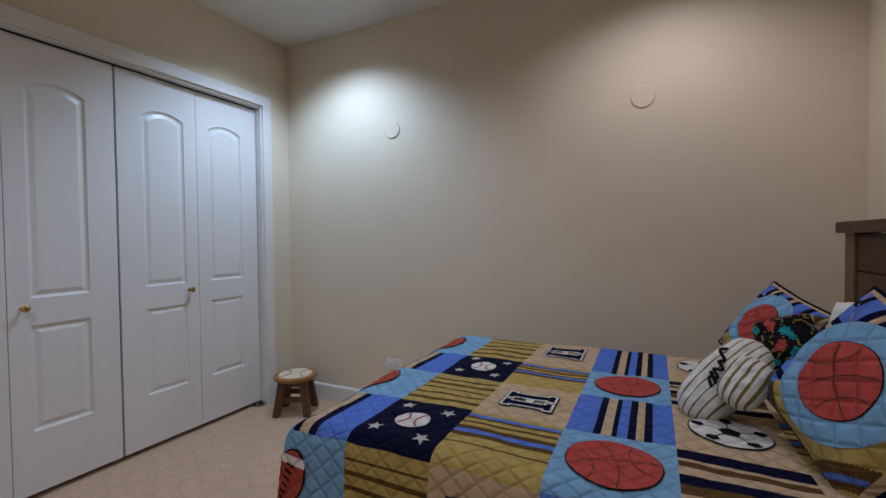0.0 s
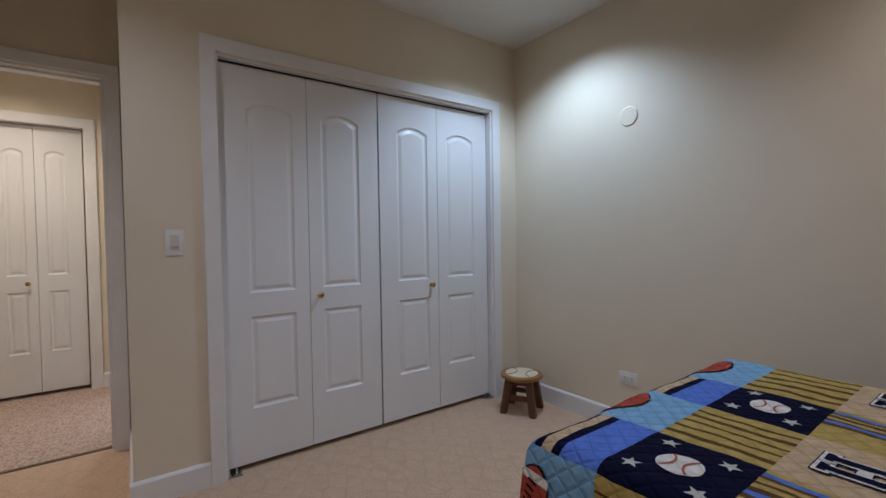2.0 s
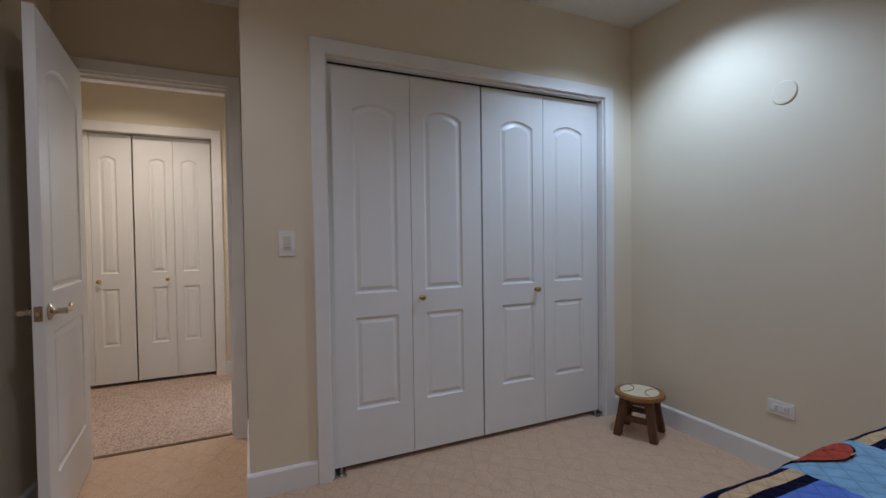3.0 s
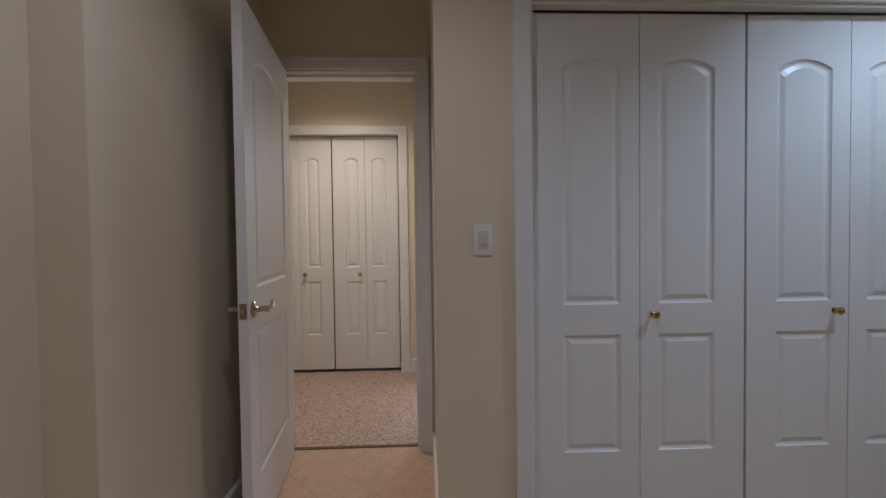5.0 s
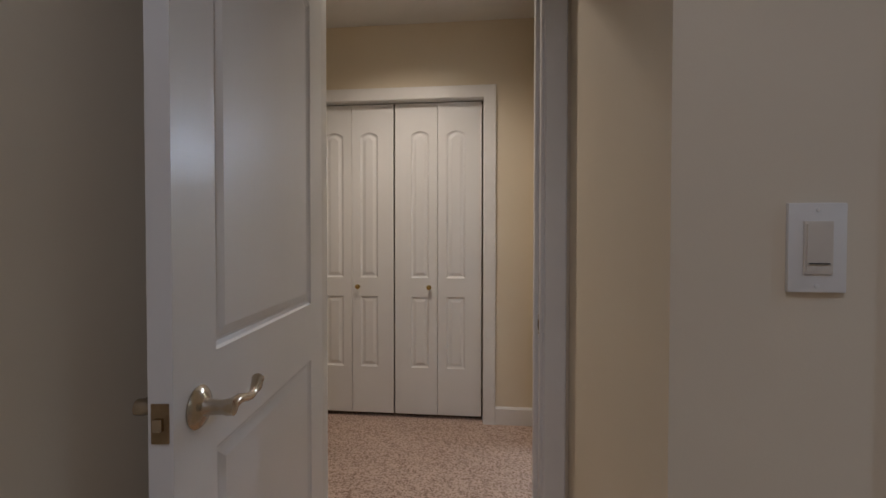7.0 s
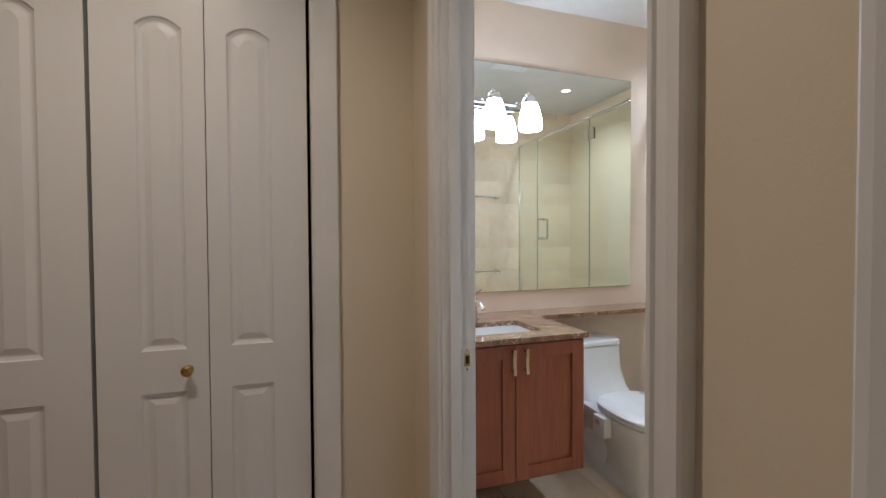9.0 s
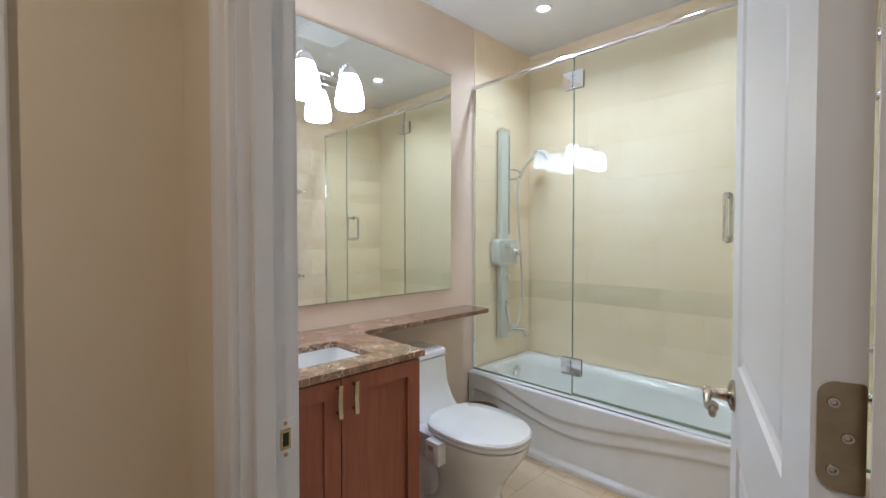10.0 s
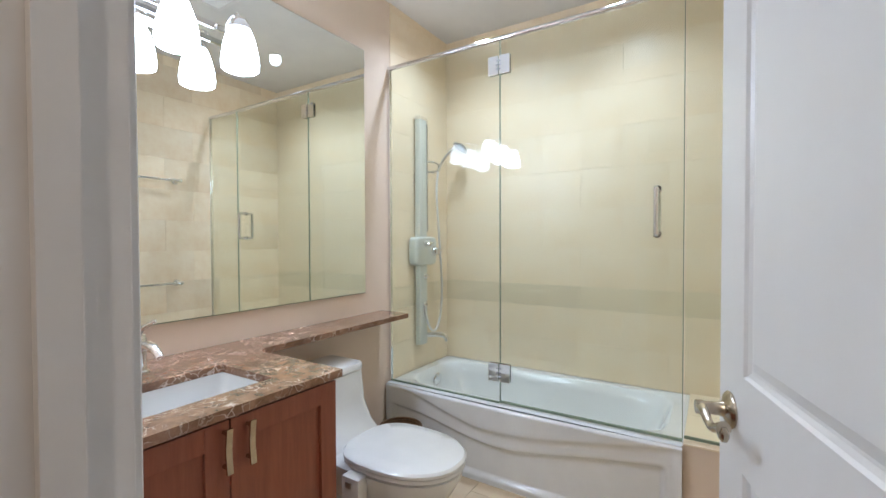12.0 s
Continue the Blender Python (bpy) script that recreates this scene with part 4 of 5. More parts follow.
for x, y, z in rings[0]:
    cx, cy = (TX + 2.205) / 2 + 0.012, (TY0 + TY1) / 2
    dx, dy = x - cx, y - cy
    k = min((2.207 - cx if dx > 0 else cx - TX - 0.008) / max(abs(dx), 1e-6), (TY1 - cy) / max(abs(dy), 1e-6))
    outer.append((cx + dx * k, cy + dy * k, TZ + 0.002))
part("basin", loft([outer] + rings), ACRYLIC, tub, smooth=True)
ov = part("overflow", lathe([(0, 0.022), (0.024, 0.020), (0.037, 0.012), (0.041, 0.0), (0, 0)], 28), CHROME, tub, "round chrome overflow cover", smooth=True)
ov.matrix_basis = Matrix.Translation((1.90, 2.826, 0.335)) @ Matrix.Rotation(radians(98), 4, "X")

# tiled deck at the foot of the tub
structure("tub_deck", boxes((1.56, 2.205, 1.10, 1.459, 0, 0.40)), PINKWALL, "peach painted low wall at the end of the tub", "low wall")

# ---- shower screen ----
screen = thing("shower_screen", pose(0, 0, 0), "clear frameless glass shower screen with chrome rail", "shower screen")
GX = 1.583
RAILZ = 2.178
for name, y0, y1, z0 in (("fixed_panel", 2.252, 2.926, 0.403), ("glass_door", 1.462, 2.247, 0.410), ("fixed_panel", 1.106, 1.456, 0.425)):
    p = part(name, boxes((GX - 0.004, GX + 0.004, y0, y1, z0, RAILZ - 0.005)), GLASS, screen, "clear glass pane")
    p.visible_shadow = False
    for y in ((y0, y1) if name == "glass_door" else ()):
        part("glass_edge", boxes((GX - 0.0042, GX + 0.0042, y - 0.0016, y + 0.0016, z0, RAILZ - 0.005)), GLASSEDGE, p, "dark green glass edge")
    part("seal", boxes((GX - 0.005, GX + 0.005, y0, y1, z0 - 0.007, z0 + 0.003)), GLASSEDGE, p, "grey sealing strip")
part("rail", tube([(GX, 1.10, RAILZ), (GX, 2.938, RAILZ)], 0.0125, 16), CHROME, screen, "round chrome top rail", smooth=True)
part("wall_channel", boxes((GX - 0.010, GX + 0.010, 2.926, 2.939, 0.40, RAILZ), bevel=0.001), CHROME, screen)
part("wall_channel", boxes((GX - 0.010, GX + 0.010, 1.101, 1.108, 0.41, RAILZ), bevel=0.001), CHROME, screen)
for z in (2.05, 0.553):
    for y0, y1 in ((2.252, 2.306), (2.193, 2.247)):
        hg = part("hinge", boxes((GX - 0.012, GX - 0.005, y0, y1, z - 0.045, z + 0.045), (GX + 0.005, GX + 0.012, y0, y1, z - 0.045, z + 0.045), bevel=0.002), CHROME, screen, "square chrome glass hinge")
    for dz in (-0.02, 0, 0.02):
        part("hinge_knuckle", tube([(GX - 0.0125, 2.237, z + dz), (GX - 0.0125, 2.262, z + dz)], 0.0028, 8), DARKSTEEL, hg, smooth=True)
for s in (-1, 1):
    part("pull_handle", tube(smooth_curve([(GX, 1.556, 1.225), (GX + s * 0.045, 1.556, 1.225), (GX + s * 0.052, 1.556, 1.24), (GX + s * 0.052, 1.556, 1.39), (GX + s * 0.045, 1.556, 1.405), (GX, 1.556, 1.405)], 5), 0.0095, 12), CHROME, screen, "tubular chrome pull handle", smooth=True)
    for z in (1.225, 1.405):
        part("washer", tube([(GX + s * 0.004, 1.556, z), (GX + s * 0.010, 1.556, z)], 0.0155, 16), CHROME, screen, smooth=True)

# ---- shower column ----
col = thing("shower_column", pose(0, 0, 0), "grey aluminium shower column with hand shower and hose", "shower")
WY = 2.925
part("body", boxes((1.812, 1.888, WY - 0.040, WY, 0.555, 1.955), bevel=0.010), PANELGREY, col, smooth=True)
part("side_strip", boxes((1.889, 1.899, WY - 0.030, WY - 0.004, 0.60, 1.94), bevel=0.002), DARKSTEEL, col, "dark recessed side strip")
part("top_cap", boxes((1.810, 1.902, WY - 0.043, WY, 1.945, 1.968), bevel=0.006), CHROME, col)
bm = loft([rounded(1.863, 1.137, 0.112 * k, 0.089 * k, d, 6.0, 48) for k, d in ((1.0, 0.0), (1.0, 0.040), (0.97, 0.052), (0.90, 0.058))])
bm.transform(Matrix.Translation((0, WY, 0)) @ Matrix.Rotation(radians(90), 4, "X"))
part("valve_body", bm, PANELGREY, col, "wide curved valve plate", smooth=True)
for x, z, r in ((1.845, 1.182, 0.021), (1.935, 1.135, 0.028), (1.868, 0.98, 0.017), (1.868, 0.80, 0.017)):
    k = part("valve_knob" if z > 1.1 else "body_jet", lathe([(0, 0.038), (r * 0.7, 0.037), (r * 0.85, 0.030), (r * 0.9, 0.006), (r * 1.15, 0.0), (0, 0)], 22), CHROME, col, smooth=True)
    k.matrix_basis = Matrix.Translation((x, WY - (0.057 if z > 1.1 else 0.040), z)) @ Matrix.Rotation(radians(90), 4, "X") @ Matrix.Diagonal((1, 1, 1 if z > 1.1 else 0.4, 1))
    if z > 1.1:
        part("lever", tube([(0, 0, 0.03), (r * 0.9, r * 0.2, 0.036), (r * 1.7, r * 0.3, 0.038)], [0.006, 0.006, 0.004], 10), CHROME, k, smooth=True)
part("slide_bar", tube([(1.905, WY - 0.030, 1.26), (1.905, WY - 0.030, 1.93)], 0.006, 12), CHROME, col, smooth=True)
br = part("bracket", tube(smooth_curve([(1.898, WY - 0.03, 1.692), (1.935, WY - 0.06, 1.696), (1.962, WY - 0.078, 1.678), (1.962, WY - 0.078, 1.652), (1.935, WY - 0.06, 1.634), (1.898, WY - 0.03, 1.632)], 5), 0.0065, 10), CHROME, col, "chrome hand shower bracket", smooth=True)
hand = part("hand_shower", tube(smooth_curve([(1.955, WY - 0.078, 1.635), (1.975, WY - 0.092, 1.69), (2.015, WY - 0.118, 1.755), (2.062, WY - 0.148, 1.80)], 5), [0.011] * 6 + [0.0125] * 6 + [0.015] * 4, 12), CHROME, col, smooth=True)
hd = part("shower_head", lathe([(0, 0.030), (0.022, 0.028), (0.048, 0.014), (0.054, 0.004), (0.050, 0.0), (0, 0)], 28), DARKSTEEL, hand, "grey oval shower head", smooth=True)
hd.matrix_basis = Matrix.Translation((2.085, WY - 0.165, 1.795)) @ Matrix.Rotation(radians(30), 4, "X") @ Matrix.Rotation(radians(20), 4, "Y")
part("hose", tube(smooth_curve([(1.955, WY - 0.078, 1.635), (1.945, WY - 0.075, 1.49), (1.965, WY - 0.085, 1.15), (2.012, WY - 0.07, 0.90), (2.005, WY - 0.06, 0.72), (1.962, WY - 0.055, 0.632), (1.905, WY - 0.052, 0.645), (1.862, WY - 0.05, 0.73), (1.856, WY - 0.042, 0.80)], 8), 0.0075, 10), BRIGHTSTEEL, col, "flexible metal hose", smooth=True)
part("spout", tube(smooth_curve([(1.89, WY - 0.02, 0.605), (1.93, WY - 0.07, 0.607), (1.958, WY - 0.115, 0.598), (1.97, WY - 0.135, 0.565)], 5), 0.017, 14), CHROME, col, "chrome tub spout", smooth=True)

# towel bars on the wall opposite the mirror
for z in (1.645, 0.895):
    t = thing("towel_bar", pose(0, 0, 0), "chrome towel bar on the tiled wall", "towel bar", "towel bars")
    part("bar", tube([(0.74, 1.175, z), (1.325, 1.175, z)], 0.008, 12), CHROME, t, smooth=True)
    for x in (0.76, 1.305):
        part("post", lathe([(0, 0.085), (0.012, 0.083), (0.011, 0.02), (0.022, 0.008), (0.024, 0.0), (0, 0)], 20), CHROME, t, smooth=True).matrix_basis = Matrix.Translation((x, 1.115, z)) @ Matrix.Rotation(radians(-90), 4, "X")

# ceiling vent
vent = thing("ceiling_vent", pose(0.96, 2.18, BH), "white slatted bathroom ceiling vent", "ceiling vent")
part("frame", boxes((-0.15, 0.15, -0.13, -0.11, -0.014, 0), (-0.15, 0.15, 0.11, 0.13, -0.014, 0), (-0.15, -0.13, -0.11, 0.11, -0.014, 0), (0.13, 0.15, -0.11, 0.11, -0.014, 0), bevel=0.003), PLASTIC, vent)
part("backing", boxes((-0.13, 0.13, -0.11, 0.11, -0.003, -0.0005)), DARK, vent, "dark duct behind the slats")
for k in range(9):
    s = part("slat", boxes((-0.13, 0.13, -0.008, 0.008, -0.0015, 0.0015)), PLASTIC, vent)
    s.matrix_basis = pose(0, -0.096 + 0.024 * k, -0.008, 35, 0, 0)


# ---- step stool in the corner ----
stool = thing("step_stool", pose(1.775, -0.275, 0, 0, 0, 118), "small wooden step stool with a painted baseball top", "stool")
bm = lathe([(0, 0.222), (0.128, 0.222), (0.136, 0.228), (0.138, 0.238), (0.134, 0.247), (0.122, 0.250), (0, 0.250)], 48)
seat = part("seat", bm, STOOLRIM, stool, "round honey-stained seat", smooth=True)
bm = lathe([(0, 0.2525), (0.103, 0.2525), (0.106, 0.2500), (0, 0.2500)], 48)
part("painted_disc", bm, CREAM, seat, "cream painted baseball face")
for s in (-1, 1):
    arc = [(s * 0.118 - s * 0.085 * math.cos(radians(a)), 0.085 * math.sin(radians(a)), 0.2528) for a in range(-62, 63, 6)]
    part("painted_seam", tube(arc, 0.0028, 6), STOOLRIM, seat, "brown painted stitching line")
for sx, sy_ in ((-1, -1), (-1, 1), (1, -1), (1, 1)):
    top, foot = Vector((sx * 0.065, sy_ * 0.065, 0.224)), Vector((sx * 0.098, sy_ * 0.092, 0.0))
    bm = bmesh.new()
    rings = []
    for p, w in ((top, 0.022), (foot, 0.021)):
        rings.append([bm.verts.new(p + Vector((a * w, b * w, 0))) for a, b in ((-1, -1), (1, -1), (1, 1), (-1, 1))])
    for i in range(4):
        bm.faces.new((rings[0][i], rings[0][(i + 1) % 4], rings[1][(i + 1) % 4], rings[1][i]))
    bm.faces.new(rings[0])
    bm.faces.new(rings[1][::-1])
    bmesh.ops.bevel(bm, geom=list(bm.edges), offset=0.003, segments=2, affect="EDGES")
    part("leg", bm, STOOLWOOD, stool)
for s in (-1, 1):
    part("stretcher", boxes((-0.075, 0.075, s * 0.08 - 0.009, s * 0.08 + 0.009, 0.088, 0.122), bevel=0.003), STOOLWOOD, stool)
    part("apron", boxes((-0.07, 0.07, s * 0.067 - 0.009, s * 0.067 + 0.009, 0.185, 0.223), bevel=0.002), STOOLWOOD, stool)

# ---- bed ----
BX0, BX1, BY0, BY1, BZ = 0.50, 1.64, -3.06, -1.52, 0.652
bed = thing("bed", pose(0, 0, 0), "wooden bed with a dark plank headboard", "bed")
part("mattress", boxes((BX0 + 0.03, BX1 - 0.03, -2.98, BY1 - 0.03, 0.36, BZ - 0.03), bevel=0.05), material("white_ticking", (0.7, 0.68, 0.64), 0.9, scale=20), bed)
part("base", boxes((BX0 + 0.05, BX1 - 0.05, -2.99, BY1 - 0.05, 0.06, 0.36), bevel=0.01), DARKWOOD, bed)
for x in (BX0 + 0.1, BX1 - 0.1):
    for y in (-2.9, BY1 - 0.12):
        part("leg", boxes((x - 0.03, x + 0.03, y - 0.03, y + 0.03, 0, 0.06), bevel=0.004), DARKWOOD, bed)
hb = part("headboard", boxes((0.34, 1.675, -3.058, -3.024, 0.15, 1.13), bevel=0.003), DARKWOOD, bed, "dark plank headboard")
part("cap", boxes((0.30, 1.728, -3.10, -2.985, 1.132, 1.172), bevel=0.006), DARKWOOD, hb)
for x in (0.36, 1.66):
    part("post", boxes((x - 0.042, x + 0.042, -3.075, -3.005, 0.0, 1.132), bevel=0.004), material("brown_post_wood", (0.20, 0.11, 0.055), 0.5, second=(0.13, 0.07, 0.035), scale=7, stretch=(9, 9, 0.8), grain=0.1, grain_scale=50), hb, "lighter brown wooden post")
for k in range(6):
    part("plank", boxes((0.405, 1.616, -3.024, -3.012, 0.42 + k * 0.117, 0.42 + k * 0.117 + 0.112), bevel=0.003), DARKWOOD, hb)


# cloths of the quilt
def cloth(name, colour, second=None, stitched=True):
    m = material(name, colour, 0.9, second=second or tuple(c * 0.82 for c in colour), scale=35, grain=0.35, grain_scale=420, spec=0.06)
    if not stitched:
        return m
    # diagonal quilting: darker lines of the cloth's own colour that run on over the edges
    nt = m.node_tree
    b = nt.nodes["Principled BSDF"]
    tc = nt.nodes.new("ShaderNodeTexCoord")
    sep = nt.nodes.new("ShaderNodeSeparateXYZ")
    nt.links.new(tc.outputs["Object"], sep.inputs[0])

    def calc(op, a, c):
        n = nt.nodes.new("ShaderNodeMath")
        n.operation = op
        for i, v in enumerate((a, c)):
            if isinstance(v, (int, float)):
                n.inputs[i].default_value = v
            else:
                nt.links.new(v, n.inputs[i])
        return n.outputs[0]
    across = calc("ADD", sep.outputs[0], sep.outputs[2])
    lines = []
    for op in ("ADD", "SUBTRACT"):
        t = calc("MULTIPLY", calc(op, across, sep.outputs[1]), 17.0)
        lines.append(calc("PINGPONG", t, 0.5))
    near = calc("MINIMUM", *lines)
    rng = nt.nodes.new("ShaderNodeMapRange")
    rng.inputs["From Max"].default_value, rng.inputs["To Min"].default_value = 0.045, 0.66
    nt.links.new(near, rng.inputs["Value"])
    mul = nt.nodes.new("ShaderNodeMix")
    mul.data_type, mul.blend_type = "RGBA", "MULTIPLY"
    mul.inputs["Factor"].default_value = 1.0
    nt.links.new(b.inputs["Base Color"].links[0].from_socket, mul.inputs["A"])
    nt.links.new(rng.outputs[0], mul.inputs["B"])
    nt.links.new(mul.outputs["Result"], b.inputs["Base Color"])
    puff = nt.nodes.new("ShaderNodeMapRange")
    puff.inputs["From Max"].default_value = 0.22
    puff.interpolation_type = "SMOOTHSTEP"
    nt.links.new(near, puff.inputs["Value"])
    bump = nt.nodes.new("ShaderNodeBump")
    bump.inputs["Strength"].default_value, bump.inputs["Distance"].default_value = 0.6, 0.006
    nt.links.new(puff.outputs[0], bump.inputs["Height"])
    old = b.inputs["Normal"].links[0].from_socket
    nt.links.new(old, bump.inputs["Normal"])
    nt.links.new(bump.outputs[0], b.inputs["Normal"])
    return m


NAVY, BLUE, SKY = cloth("navy_cotton", (0.005, 0.006, 0.024)), cloth("bright_blue_cotton", (0.10, 0.19, 0.58)), cloth("light_blue_cotton", (0.21, 0.40, 0.58))
GOLD, BROWN, TAN = cloth("mustard_cotton", (0.45, 0.325, 0.10)), cloth("brown_cotton", (0.11, 0.062, 0.02)), cloth("tan_cotton", (0.54, 0.39, 0.235))
RED, RUST, CHALK = cloth("brick_red_cotton", (0.46, 0.075, 0.06)), cloth("football_red_cotton", (0.40, 0.07, 0.045)), cloth("off_white_cotton", (0.72, 0.68, 0.62))
BLACKC, STITCH, TEAL = cloth("black_cotton", (0.012, 0.010, 0.012)), cloth("red_stitching", (0.42, 0.12, 0.08)), cloth("teal_cotton", (0.02, 0.30, 0.32))
GREYC = cloth("grey_white_cotton", (0.55, 0.54, 0.50))
OLIVE = cloth("olive_stripe_cotton", (0.22, 0.19, 0.05))
PLAINWHITE, PLAINOLIVE, PLAINBLACK = cloth("plain_white_cotton", (0.74, 0.71, 0.65), stitched=False), cloth("plain_olive_cotton", (0.20, 0.17, 0.05), stitched=False), cloth("plain_black_cotton", (0.012, 0.010, 0.012), stitched=False)
CLOTHS = [NAVY, BLUE, SKY, GOLD, BROWN, TAN, RED, RUST, CHALK, BLACKC, STITCH, TEAL, GREYC, OLIVE, PLAINWHITE, PLAINOLIVE, PLAINBLACK]
(kNAVY, kBLUE, kSKY, kGOLD, kBROWN, kTAN, kRED, kRUST, kCHALK, kBLACK, kSTITCH, kTEAL, kGREY, kOLIVE, kWHITE, kPLAINOLIVE, kPLAINBLACK) = range(17)


def bands(t, table, base):
    """Which stripe a height t falls into: table of (from, to, cloth)."""
    for a, b, k in table:
        if a <= t < b:
            return k
    return base


# every ground takes (a, b) in 0..1 across the patch (a along the bed's length from the foot, b across from the west)
def navy_ball(a, b, w, h):
    return kNAVY


def football(a, b, w, h):
    return kSKY


def basketball(a, b, w, h):
    return kSKY


def letter_h(a, b, w, h):
    return kTAN


def gold_stripes(a, b, w, h):
    return bands(b, ((0.12, 0.18, kBROWN), (0.30, 0.36, kBROWN), (0.48, 0.54, kBROWN), (0.66, 0.71, kBROWN), (0.82, 0.86, kBROWN)), kGOLD)


def mixed_stripes(a, b, w, h):
    return bands(b, ((0.30, 0.32, kBROWN), (0.44, 0.49, kBROWN), (0.49, 0.57, kBLUE), (0.57, 0.63, kBROWN), (0.70, 0.76, kBROWN), (0.82, 0.86, kBROWN), (0.86, 0.94, kBLUE)), kGOLD)


def blue_lengthwise(a, b, w, h):
    return bands(a, ((0.28, 0.35, kNAVY), (0.35, 0.43, kTAN), (0.43, 0.50, kNAVY), (0.58, 0.65, kNAVY), (0.65, 0.73, kTAN), (0.73, 0.80, kNAVY)), kBLUE)


def blue_foot(a, b, w, h):
    return bands(a, ((0.0, 0.09, kNAVY), (0.22, 0.32, kNAVY), (0.32, 0.44, kTAN), (0.44, 0.55, kNAVY)), kBLUE)


def dark_stripes(a, b, w, h):
    return bands(b, ((0.05, 0.20, kNAVY), (0.28, 0.42, kBROWN), (0.42, 0.55, kNAVY), (0.66, 0.76, kBROWN), (0.80, 0.95, kNAVY)), kTAN)


def soccer(a, b, w, h):
    return kTAN


ROWS = [-0.42, -0.21, 0.0, 0.265, 0.525, 0.775, BX1 - BX0, BX1 - BX0 + 0.25, BX1 - BX0 + 0.45]
COLS = [-0.42, -0.03, 0.195, 0.425, 0.67, 0.915, 1.15, BY1 - BY0 - 0.03]
# patches by column (from the foot drop to the head) and row (from the west hem to the east hem)
LAYOUT = [
    [gold_stripes, letter_h, navy_ball, gold_stripes, navy_ball, gold_stripes, letter_h, gold_stripes],
    [football, football, blue_foot, football, blue_foot, football, football, blue_foot],
    [navy_ball, gold_stripes, navy_ball, gold_stripes, navy_ball, gold_stripes, navy_ball, gold_stripes],
    [mixed_stripes, letter_h, mixed_stripes, letter_h, mixed_stripes, letter_h, mixed_stripes, letter_h],
    [basketball, blue_lengthwise, basketball, blue_lengthwise, basketball, blue_lengthwise, basketball, blue_lengthwise],
    [soccer, dark_stripes, dark_stripes, soccer, dark_stripes, soccer, dark_stripes, soccer],
    [letter_h, mixed_stripes, letter_h, mixed_stripes, letter_h, mixed_stripes, letter_h, mixed_stripes],
]


def fold(p, lo, hi, r):
    """Where a cloth lies that hangs over the edges lo and hi: its place across and how far it has dropped."""
    if lo + r <= p <= hi - r:
        return p, 0.0
    s = -1 if p < lo + r else 1
    edge = lo + r if s < 0 else hi - r
    d = abs(p - edge)
    arc = r * math.pi / 2
    if d < arc:
        return edge + s * r * math.sin(d / r), r * (1 - math.cos(d / r))
    return edge + s * (r + 0.10 * (d - arc)), r + 0.98 * (d - arc)


def quilt_point(a, b, lift=0.0):
    """A point of the quilt: a metres from the foot, b metres from the west edge."""
    y, dy = fold(-a, -(BY1 - BY0) - 0.5, 0.0, 0.055)
    x, dx = fold(b, 0.0, BX1 - BX0, 0.05)
    k = 1 / 17.0 * 2
    q = (math.sin(math.pi * (a + b) / k) * math.sin(math.pi * (a - b) / k))
    puff = 0.0022 * abs(q) ** 0.4
    sag = 0.007 * noise.noise((a * 3.1, b * 3.3, 1.7)) + 0.004 * noise.noise((a * 9, b * 8, 4.1))
    drop = max(dx, dy)
    out = 0.5 * puff if drop > 0.05 else 0.0
    wav = 0.012 * math.sin(a * 17 + 1.0) * min(1, max(0, dx - 0.05) * 5) if dx >= dy else 0.012 * math.sin(b * 15) * min(1, max(0, dy - 0.05) * 5)
    px = BX0 + x + (-(out + wav) if b < 0.3 else out + wav) * (1 if dx > 0.04 else 0)
    py = BY1 + y + (out + wav) * (1 if dy > 0.04 else 0)
    pz = BZ + (puff + sag) * (1 if drop < 0.05 else 0.15) - drop
    if drop < 0.04:
        return (px, py, pz + lift)
    return (px + (lift * 1.5 if b > 0.3 else -lift * 1.5) * (dx >= dy), py + lift * 1.5 * (dy > dx), pz + lift * 0.5)


# ---- sewn-on emblems: outlines laid onto a curved cloth ----
def sew(name, cx, cy, outline, cloth_kind, surface, lift, parent, label="", rings=5):
    """A flat shape, star-shaped about its middle, laid on a surface(a, b, lift)."""
    bm = bmesh.new()
    loops = [[bm.verts.new(surface(cx + x * k / rings, cy + y * k / rings, lift)) for x, y in outline] for k in range(rings, 0, -1)]
    n = len(outline)
    for p, q in zip(loops, loops[1:]):
        for i in range(n):
            bm.faces.new((p[i], p[(i + 1) % n], q[(i + 1) % n], q[i]))
    mid = bm.verts.new(surface(cx, cy, lift))
    for i in range(n):
        bm.faces.new((loops[-1][i], loops[-1][(i + 1) % n], mid))
    return part(name, bm, CLOTHS[cloth_kind], parent, label, smooth=True)


def ribbon(cx, cy, line, width, cloth_kind, surface, lift, parent):
    """A narrow sewn line along points."""
    bm = bmesh.new()
    rows = []
    for i, (x, y) in enumerate(line):
        (xa, ya), (xb, yb) = line[max(i - 1, 0)], line[min(i + 1, len(line) - 1)]
        d = math.hypot(xb - xa, yb - ya) or 1
        nx, ny = -(yb - ya) / d * width / 2, (xb - xa) / d * width / 2
        rows.append([bm.verts.new(surface(cx + x + s * nx, cy + y + s * ny, lift)) for s in (-1, 1)])
    for p, q in zip(rows, rows[1:]):
        bm.faces.new((p[0], p[1], q[1], q[0]))
    return part("stitching", bm, CLOTHS[cloth_kind], parent, smooth=True)


